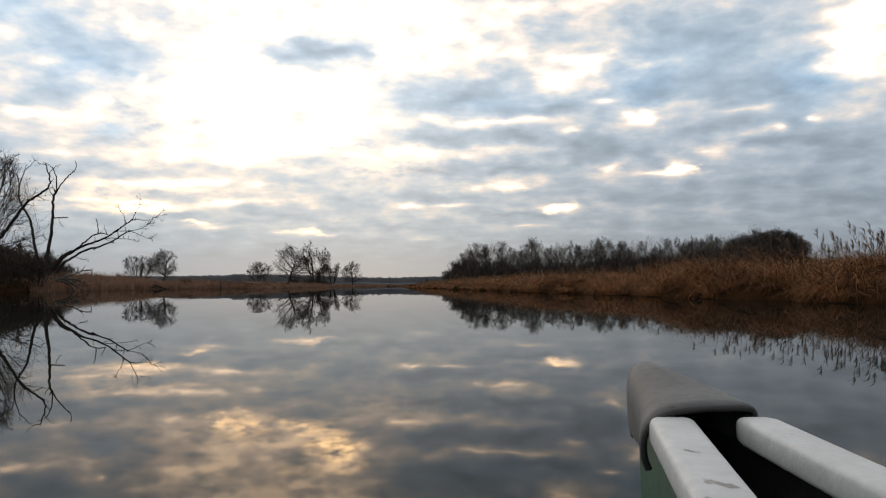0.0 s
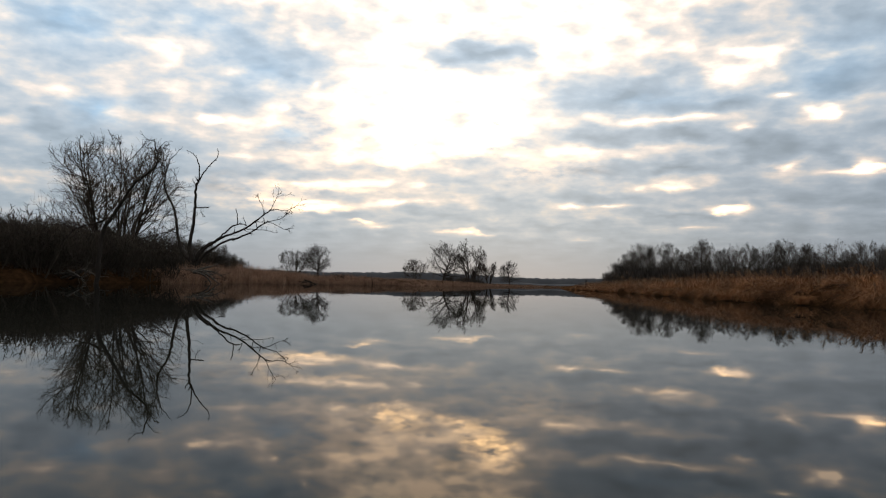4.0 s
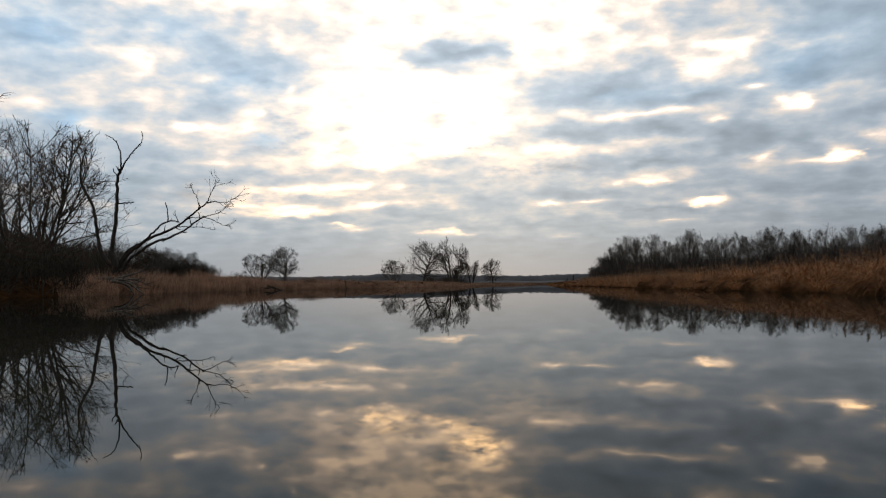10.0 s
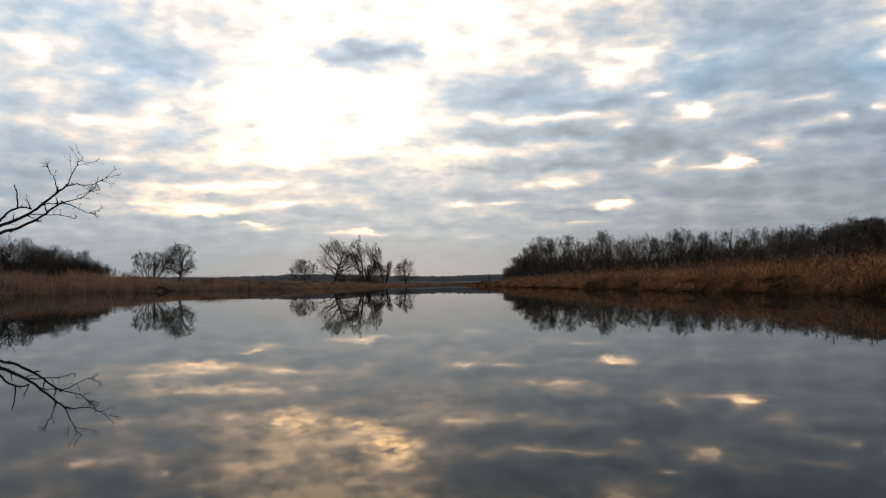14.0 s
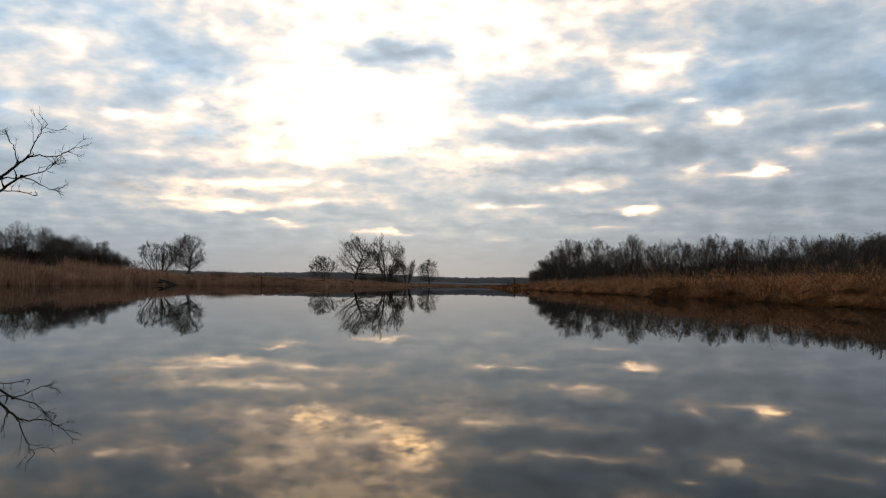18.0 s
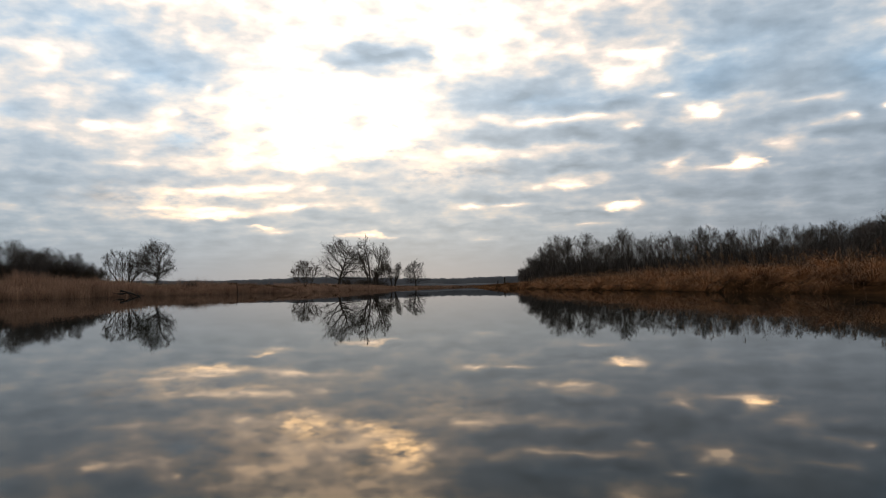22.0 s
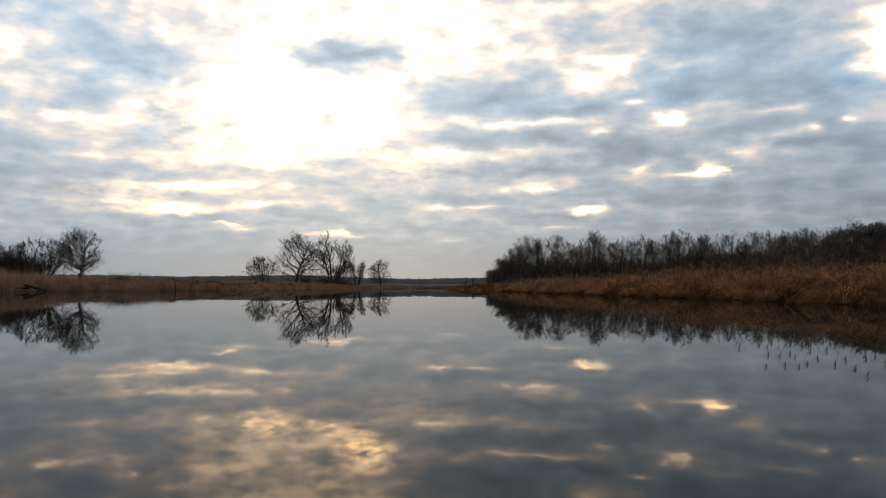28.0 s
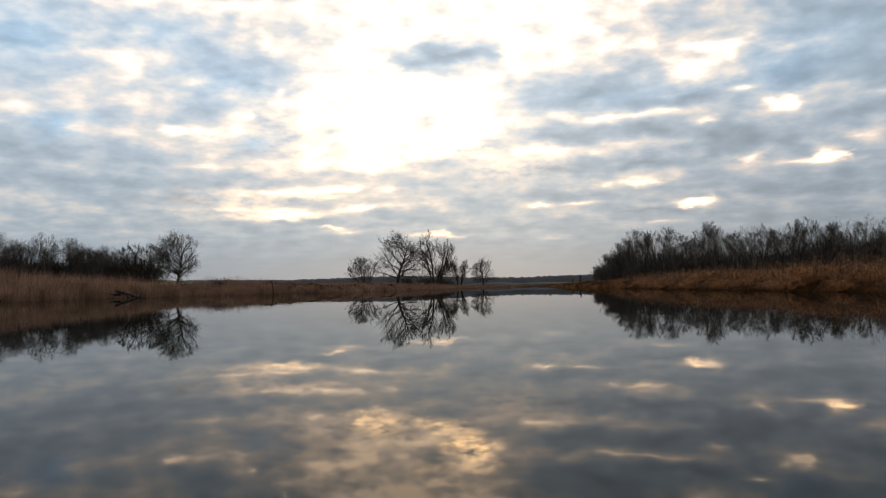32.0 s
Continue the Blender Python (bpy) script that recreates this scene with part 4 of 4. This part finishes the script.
undergrowth("undergrowth", "dark leafless brush round the foot of the dead tree", 75, [(-59, 87, 0.8), (-52.5, 90, 1.1), (-49.5, 92.0, 0.9), (-48, 96, 0.5)], 5000, 3.5, 1.4, 4.0, 0.05, (-0.5, 0.6))
undergrowth("undergrowth", "dark leafless brush under the far bank trees", 74, [(-60, 322, 0.5), (-60.5, 346, 1.0), (-57.5, 357, 0.9), (-54.5, 372, 0.5)], 5000, 5, 2.6, 4.8, 0.09, (-1, 0), MAT_WOOD_HAZED)

# ---- far treelines ----


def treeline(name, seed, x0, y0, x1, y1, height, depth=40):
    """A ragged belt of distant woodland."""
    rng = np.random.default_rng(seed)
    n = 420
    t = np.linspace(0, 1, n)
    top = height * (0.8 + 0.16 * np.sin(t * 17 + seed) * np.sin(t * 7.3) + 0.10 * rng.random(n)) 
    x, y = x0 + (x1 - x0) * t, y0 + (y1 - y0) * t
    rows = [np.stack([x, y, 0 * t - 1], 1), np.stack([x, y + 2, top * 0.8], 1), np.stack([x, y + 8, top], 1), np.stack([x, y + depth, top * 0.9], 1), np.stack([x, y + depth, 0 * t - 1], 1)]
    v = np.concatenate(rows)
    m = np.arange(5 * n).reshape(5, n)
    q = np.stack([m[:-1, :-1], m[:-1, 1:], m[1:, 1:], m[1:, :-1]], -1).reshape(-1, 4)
    return tagged(new(name, quad_mesh(name, v, q, MAT_FAR_HAZED)), "band of distant woodland on the horizon, haze coloured in as grey", "woodland", kind="structure")


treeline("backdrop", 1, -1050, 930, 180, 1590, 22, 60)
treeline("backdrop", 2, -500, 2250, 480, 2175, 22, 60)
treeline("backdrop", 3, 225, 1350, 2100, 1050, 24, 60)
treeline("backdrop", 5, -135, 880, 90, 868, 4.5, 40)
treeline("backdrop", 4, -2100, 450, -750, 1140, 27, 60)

# ---- the dead tree on the bank, leaning out over the water ----
SIDE, DEEP = Vector((math.cos(radians(-8.7)), math.sin(radians(-8.7)), 0)), Vector((-math.sin(radians(-8.7)), math.cos(radians(-8.7)), 0))


def limb_path(points):
    return [SIDE * u + DEEP * v + Vector((0, 0, z)) for u, v, z in points]


def rounded(points, times=2):
    """Corner-cut polyline."""
    for _ in range(times):
        out = [points[0]]
        for a, b in zip(points, points[1:]):
            out += [a.lerp(b, 0.25), a.lerp(b, 0.75)]
        points = out + [points[-1]]
    return points


def dead_limb(tree, name, rng, points, r0, r1, side_twigs, twig_len, mat, sub=4):
    pts = rounded(limb_path(points))
    body = Wood()
    pts = [p + Vector((rng.gauss(0, 0.03), rng.gauss(0, 0.03), rng.gauss(0, 0.03))) for p in pts]
    body.tube(pts, [0.78 * (r0 + (r1 - r0) * (i / (len(pts) - 1)) ** 0.8) for i in range(len(pts))], 7)
    for i in range(side_twigs):
        p, d = fork(rng, pts, 0.35 + 0.65 * (i + rng.random()) / side_twigs, rng.uniform(0.4, 1.0))
        ln = twig_len * rng.uniform(0.4, 1.1)
        tp, tr = shoot(rng, p, d, ln, max(r1 * 1.1, 0.02), 0.01, 5, 0.2, 0.05)
        body.tube(tp, tr, 4)
        for j in range(sub):
            q, e = fork(rng, tp, 0.3 + 0.7 * rng.random(), rng.uniform(0.4, 0.9))
            sp, sr = shoot(rng, q, e, ln * rng.uniform(0.3, 0.6), 0.014, 0.007, 3, 0.2, 0.06)
            body.tube(sp, sr, 3)
    return part(name, body.mesh(name, mat), tree)


rd = random.Random(5)
dead = thing("dead_tree", "dead leafless tree with bare limbs leaning out over the water", "tree", at=(-47.8, 93.0, 0))
# names, control points (across, deep, height), radii, side twigs and their length
DEAD_SHAPE = [
    ("trunk", [(-0.7, 0, -0.3), (-0.8, 0, 1.4), (-1.1, 0, 3.0), (-1.5, 0, 4.4)], 0.62, 0.34, 0, 0),
    ("limb", [(-1.5, 0, 4.2), (-1.07, 0, 6.4), (-0.94, 0, 8.2), (-0.73, 0, 10.0), (-0.84, 0, 11.6), (-0.35, 0, 12.5)], 0.30, 0.15, 2, 0.9),
    ("limb", [(-0.35, 0, 12.4), (0.29, 0, 13.3), (0.92, 0.1, 14.1), (1.7, 0.2, 14.75), (2.25, 0.2, 15.3), (1.97, 0.2, 16.2)], 0.13, 0.03, 3, 0.8),
    ("limb", [(-0.35, 0, 12.4), (-0.39, 0, 14.0), (-0.6, 0, 14.8), (-1.1, -0.1, 15.5), (-1.7, -0.1, 15.9), (-2.3, -0.1, 16.1)], 0.12, 0.03, 2, 0.6),
    ("stub", [(-0.9, 0, 9.0), (0.2, 0.1, 9.1), (1.15, 0.15, 9.1)], 0.10, 0.08, 0, 0),
    ("branch", [(0.0, 0.05, 9.0), (0.1, 0, 8.6), (0.4, -0.1, 8.2), (0.9, -0.2, 7.9)], 0.05, 0.02, 3, 0.5),
    ("branch", [(-0.7, 0, 11.7), (-1.2, 0, 12.2), (-1.3, 0, 12.6)], 0.09, 0.04, 0, 0),
    ("limb", [(-1.2, 0, 2.6), (-2.6, 0.1, 3.8), (-3.29, 0.2, 5.1), (-3.5, 0.2, 6.5), (-3.8, 0.2, 7.8), (-4.2, 0.3, 9.0), (-4.8, 0.3, 10.0), (-5.6, 0.3, 11.2), (-5.8, 0.3, 12.0), (-5.77, 0.3, 13.4)], 0.29, 0.12, 3, 1.2),
    ("limb", [(-5.77, 0.3, 13.3), (-6.0, 0.3, 14.5), (-6.8, 0.3, 14.95), (-8.0, 0.4, 16.0)], 0.10, 0.025, 3, 0.8),
    ("limb", [(-5.77, 0.3, 13.3), (-5.2, 0.3, 14.8), (-4.9, 0.3, 15.4), (-4.2, 0.3, 15.75), (-3.7, 0.3, 16.4)], 0.10, 0.025, 3, 0.8),
    ("branch", [(-4.95, 0.3, 15.3), (-5.05, 0.3, 16.2)], 0.05, 0.02, 1, 0.4),
    ("branch", [(-3.4, 0.2, 6.0), (-4.4, 0.1, 6.3), (-5.6, 0, 6.9)], 0.08, 0.025, 5, 1.2),
    ("branch", [(-3.5, 0.2, 6.3), (-2.9, 0.2, 6.8), (-2.2, 0.2, 7.05), (-2.0, 0.2, 6.5)], 0.06, 0.03, 3, 0.7),
    ("limb", [(-0.6, 0, 2.6), (0.0, 0, 3.85), (1.2, 0, 4.7), (2.3, 0.1, 5.1), (3.45, 0.1, 5.95), (4.4, 0.1, 6.75), (5.5, 0.1, 7.15), (6.6, 0.1, 6.9)], 0.24, 0.06, 5, 1.0),
    ("branch", [(5.3, 0.1, 7.1), (5.3, 0.1, 8.0), (5.0, 0.1, 8.9)], 0.09, 0.045, 1, 0.4),
    ("limb", [(-0.4, 0, 2.6), (0.2, 0, 3.8), (1.9, 0.1, 4.85), (3.4, 0.2, 5.6), (4.9, 0.2, 6.0), (6.4, 0.3, 6.55), (7.85, 0.3, 7.5), (8.9, 0.3, 8.2), (9.65, 0.3, 8.65)], 0.25, 0.08, 6, 1.4),
    ("limb", [(9.6, 0.3, 8.6), (10.0, 0.3, 9.3), (10.5, 0.3, 10.2), (11.0, 0.4, 10.8)], 0.075, 0.02, 6, 1.3),
    ("limb", [(9.6, 0.3, 8.6), (10.7, 0.3, 8.75), (11.7, 0.4, 8.5), (12.5, 0.4, 8.9), (13.1, 0.5, 9.1)], 0.07, 0.02, 7, 1.2),
    ("limb", [(8.9, 0.3, 8.2), (8.55, 0.3, 9.2), (8.1, 0.3, 9.8), (7.8, 0.3, 10.3)], 0.06, 0.02, 5, 1.1),
    ("limb", [(0.0, -0.2, 2.2), (0.75, -0.2, 3.3), (2.3, -0.2, 4.2), (3.9, -0.2, 5.0), (5.6, -0.2, 5.4), (7.1, -0.1, 5.9), (8.5, 0, 6.8), (9.6, 0, 7.3)], 0.24, 0.08, 5, 1.1),
    ("limb", [(9.5, 0, 7.3), (10.6, 0, 7.4), (11.5, 0.1, 7.7), (12.2, 0.1, 8.4)], 0.07, 0.02, 8, 1.3),
    ("limb", [(9.5, 0, 7.25), (10.6, 0, 6.95), (11.6, 0, 6.4), (12.4, 0.1, 6.3)], 0.06, 0.02, 6, 0.9),
    ("limb", [(6.3, 0.2, 6.5), (8.2, 0.1, 6.4), (9.6, 0.1, 6.25), (10.6, 0.1, 5.95)], 0.07, 0.02, 5, 0.8),
    ("limb", [(2.2, -0.2, 4.2), (3.2, -0.3, 4.0), (4.4, -0.3, 3.6)], 0.05, 0.02, 3, 0.6),
]
for name, points, r0, r1, twigs, twig_len in DEAD_SHAPE:
    dead_limb(dead, name, rd, points, r0, r1, twigs, twig_len, MAT_DEAD)

leaning = thing("leaning_dead_trunk", "bare dead trunk leaning across the willow", "tree", at=(-33.8, 55.5, 0.1))
dead_limb(leaning, "trunk", rd, [(0.31, 0, -0.3), (0.61, 0, 3.48), (1.04, 0, 4.08), (1.61, 0, 4.65), (2.46, 0, 5.67), (3.1, 0, 6.53), (3.92, 0, 7.0), (4.53, 0, 7.37), (5.02, 0, 7.8), (5.04, 0, 8.4), (4.77, 0, 9.09), (4.66, 0, 9.41)], 0.22, 0.035, 7, 1.1, MAT_DEAD)
dead_limb(leaning, "branch", rd, [(1.39, 0, 4.45), (0.1, 0, 3.98), (-0.99, 0, 3.8), (-2.11, 0, 3.48)], 0.13, 0.03, 6, 1.3, MAT_DEAD)


def fallen(name, label, at, seed, reach, mat, count, size=1.0):
    rg = random.Random(seed)
    t = thing(name, label, "driftwood", at=at)
    for i in range(count):
        a = rg.uniform(-0.5, 0.5) + (0 if i % 3 else math.pi)
        d = Vector((math.cos(a), math.sin(a), rg.uniform(-0.1, 0.28)))
        b = Wood()
        p, r = shoot(rg, Vector((rg.uniform(-0.5, 0.5), rg.uniform(-0.5, 0.5), rg.uniform(0.0, 0.5))), d, reach * rg.uniform(0.5, 1.1), 0.11 * size, 0.02, 8, 0.2, -0.05)
        b.tube(p, r, 6)
        for k in range(5):
            q, e = fork(rg, p, 0.3 + 0.7 * rg.random(), rg.uniform(0.5, 1.1))
            sp, sr = shoot(rg, q, e, reach * rg.uniform(0.15, 0.4), 0.04 * size, 0.012, 4, 0.22, 0.02)
            b.tube(sp, sr, 4)
        part("branch", b.mesh("branch", mat), t)
    return t


fallen("fallen_branches", "tangle of grey fallen branches lying in the water's edge", (-45.2, 87.6, 1.0), 3, 4.4, MAT_PALE, 8, 1.5)
fallen("bleached_driftwood", "bleached grey root tangle at the water's edge", (-37.5, 58.5, 0.4), 9, 2.3, MAT_PALE, 7, 1.1)
fallen("fallen_branches", "dark fallen branch among the reeds", (-58.3, 152, 0.4), 12, 3.2, MAT_DEAD, 3, 1.4)

# ---- posts and a stick in the water ----


def post(label, x, y, h, r, tilt, seed):
    rg = random.Random(seed)
    t = thing("post", label, "post", at=(x, y, 0))
    b = Wood()
    b.tube([Vector((0, 0, -0.8)), Vector((tilt * 0.3, 0, h * 0.3)), Vector((tilt * 0.7, 0.02, h * 0.75)), Vector((tilt, 0, h))], [r, r, r * 0.9, r * 0.55], 7)
    part("stake", b.mesh("stake", MAT_DEAD), t)
    return t


post("weathered dark wooden post at the reed tip", -7.8, 333, 3.8, 0.28, 0.25, 1)
post("weathered dark wooden post at the reed tip", -10.6, 336, 2.5, 0.24, 0.6, 2)
post("thin dark stick standing in the water before the reeds", -56.0, 189, 2.1, 0.075, -0.4, 3)

# ---- the canoe that carried the camera, lying where it set off ----
BOW, AXIS = Vector((0.278, 0.94, 0)), radians(3.6)
LENGTH = 4.6
canoe = thing("canoe", "green canoe with a worn grey bow cap and white gunwales", "canoe", at=BOW, turn=-AXIS + math.pi)


def half_width(s):
    s = min(s, LENGTH - s)
    t = min(max(s / (LENGTH / 2), 0), 1)
    u = max(0, (t - 0.25) / 0.75)
    return 0.0175 + 0.100 * s + 0.19 * u * u * (3 - 2 * u)


def swing(s):
    """How far the ends bend to one side."""
    return max(0.034 * (1 - max(min(s, LENGTH - s), 0) / 0.24), 0.012) - 0.005 * max(min(s, LENGTH - s, 1.0), 0)


def sheer(s):
    t = abs(s / (LENGTH / 2) - 1)
    return 0.245 + 0.032 * t ** 3


def hull_section(s, skin):
    """Half a section, gunwale to keel, as (across, height)."""
    w, top = max((half_width(s) + 0.012) * min(1, 0.12 + 3.2 * min(s, LENGTH - s)) - skin, 0.004), sheer(s)
    e = min(s, LENGTH - s)
    keel = -0.12 + 0.10 * max(0, 1 - e / 0.5) ** 2 + skin
    full = min(1.0, e / 1.6)
    out = []
    for k in range(9):
        a = k / 8
        across = w * ((1 - a) ** (0.9 - 0.55 * full)) if k < 8 else 0
        out.append((across, top + (keel - top) * a ** (1.0 + 0.25 * full)))
    return out


def hull(skin):
    v, f = [], []
    stations = [0, 0.03, 0.08, 0.15, 0.25, 0.4, 0.6, 0.9, 1.3, 1.8, 2.3]
    stations += [LENGTH - s for s in reversed(stations[:-1])]
    for s in stations:
        sec = hull_section(s, skin)
        nose = swing(s)
        ring = [(x + nose, s, z) for x, z in sec] + [(-x + nose, s, z) for x, z in reversed(sec[:-1])]
        v += ring
    n = 17
    for i in range(len(stations) - 1):
        for k in range(n - 1):
            f.append((i * n + k, i * n + k + 1, (i + 1) * n + k + 1, (i + 1) * n + k))
    return v, f


part("hull", raw_mesh("hull", *hull(0.0), MAT_HULL, True), canoe)
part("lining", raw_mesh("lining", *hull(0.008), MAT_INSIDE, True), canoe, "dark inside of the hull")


def gunwale(sign):
    v, f = [], []
    ring = 24
    runs = [(0, 0.45), (0.004, 0.7), (0.012, 0.9), (0.024, 1.0)]
    runs += [(0.1 * (i + 1), 1.0) for i in range(40)] + [(4.164 - d, k) for d, k in reversed(runs)]
    steps = len(runs) - 1
    for d, k_end in runs:
        s = 0.218 + d
        c, z = half_width(s) * sign * (1.0 if sign > 0 else 0.86) + swing(s) - (0.0 if sign > 0 else 0.002), sheer(s) + 0.014
        for k in range(ring):
            a = 2 * math.pi * k / ring
            x, h = math.cos(a), math.sin(a)
            v.append((c + k_end * (0.0215 if sign > 0 else 0.0195) * math.copysign(abs(x) ** 0.4, x), s, z + 0.0015 + 0.0135 * k_end * math.copysign(abs(h) ** 0.5, h)))
    for i in range(steps):
        for k in range(ring):
            k2 = (k + 1) % ring
            f.append((i * ring + k, i * ring + k2, (i + 1) * ring + k2, (i + 1) * ring + k))
    f += [tuple(range(ring - 1, -1, -1)), tuple(range(steps * ring, (steps + 1) * ring))]
    return raw_mesh("gunwale", v, f, MAT_RAIL, True)


for sign in (-1, 1):
    part("gunwale", gunwale(sign), canoe, "scuffed white gunwale")


def end_cap(flip):
    """The moulded cap over a stem: a pinched wedge with skirts."""
    v, f = [], []
    stations = [-0.012, -0.004, 0.02, 0.06, 0.11, 0.16, 0.208, 0.232]
    for s in stations:
        w = 0.010 + 0.203 * max(s, 0) + 0.010 * min(1, max(s + 0.012, 0) / 0.05)
        top = sheer(max(s, 0)) + 0.046 - 0.012 * (max(s, 0) / 0.232) - (0.02 if s < -0.008 else 0.006 if s < 0.0 else 0)
        low = top - 0.074 + 0.02 * max(s, 0) / 0.25
        k = (0.006 + 0.155 * max(s, 0)) / w
        prof = [(w * 0.92, low), (w * 1.0, top - 0.042), (w * 0.97, top - 0.018), (w * 0.66, top - 0.002), (0, top + 0.001)]
        prof = [(p.x, p.y) for p in rounded([Vector((x, z, 0)) for x, z in prof], 2)]
        edge_right = [(0, top + 0.001), (-0.7 * k * w, top), (-k * w, top - 0.003), (-k * w, top - 0.02), (-0.95 * k * w, low)]
        edge_right = [(p.x, p.y) for p in rounded([Vector((x, z, 0)) for x, z in edge_right], 2)]
        ring = prof + edge_right[1:]
        nose = swing(s)
        slant = [s + 0.45 * min(x, 0) * max(s, 0) / 0.232 for x, z in ring]
        v += [(x + nose, LENGTH - d if flip else d, z) for (x, z), d in zip(ring, slant)]
    n = len(ring)
    edge = Wood()
    edge.tube([Vector(p) for p in v[-n:]], [0.003] * n, 6)
    for i in range(len(stations) - 1):
        for k in range(n - 1):
            f.append((i * n + k, i * n + k + 1, (i + 1) * n + k + 1, (i + 1) * n + k))
    f.append(tuple(range(n)))
    return raw_mesh("end_cap", v, f, MAT_CAP, True), edge.mesh("rubber_edge", MAT_GASKET)


for flip in (False, True):
    cap_mesh, edge_mesh = end_cap(flip)
    ob = part("end_cap", cap_mesh, canoe, "worn grey plastic end cap")
    part("rubber_edge", edge_mesh, ob, "black rubber edge strip")
    sol = ob.modifiers.new("wall", "SOLIDIFY")
    sol.thickness, sol.offset = 0.004, -1
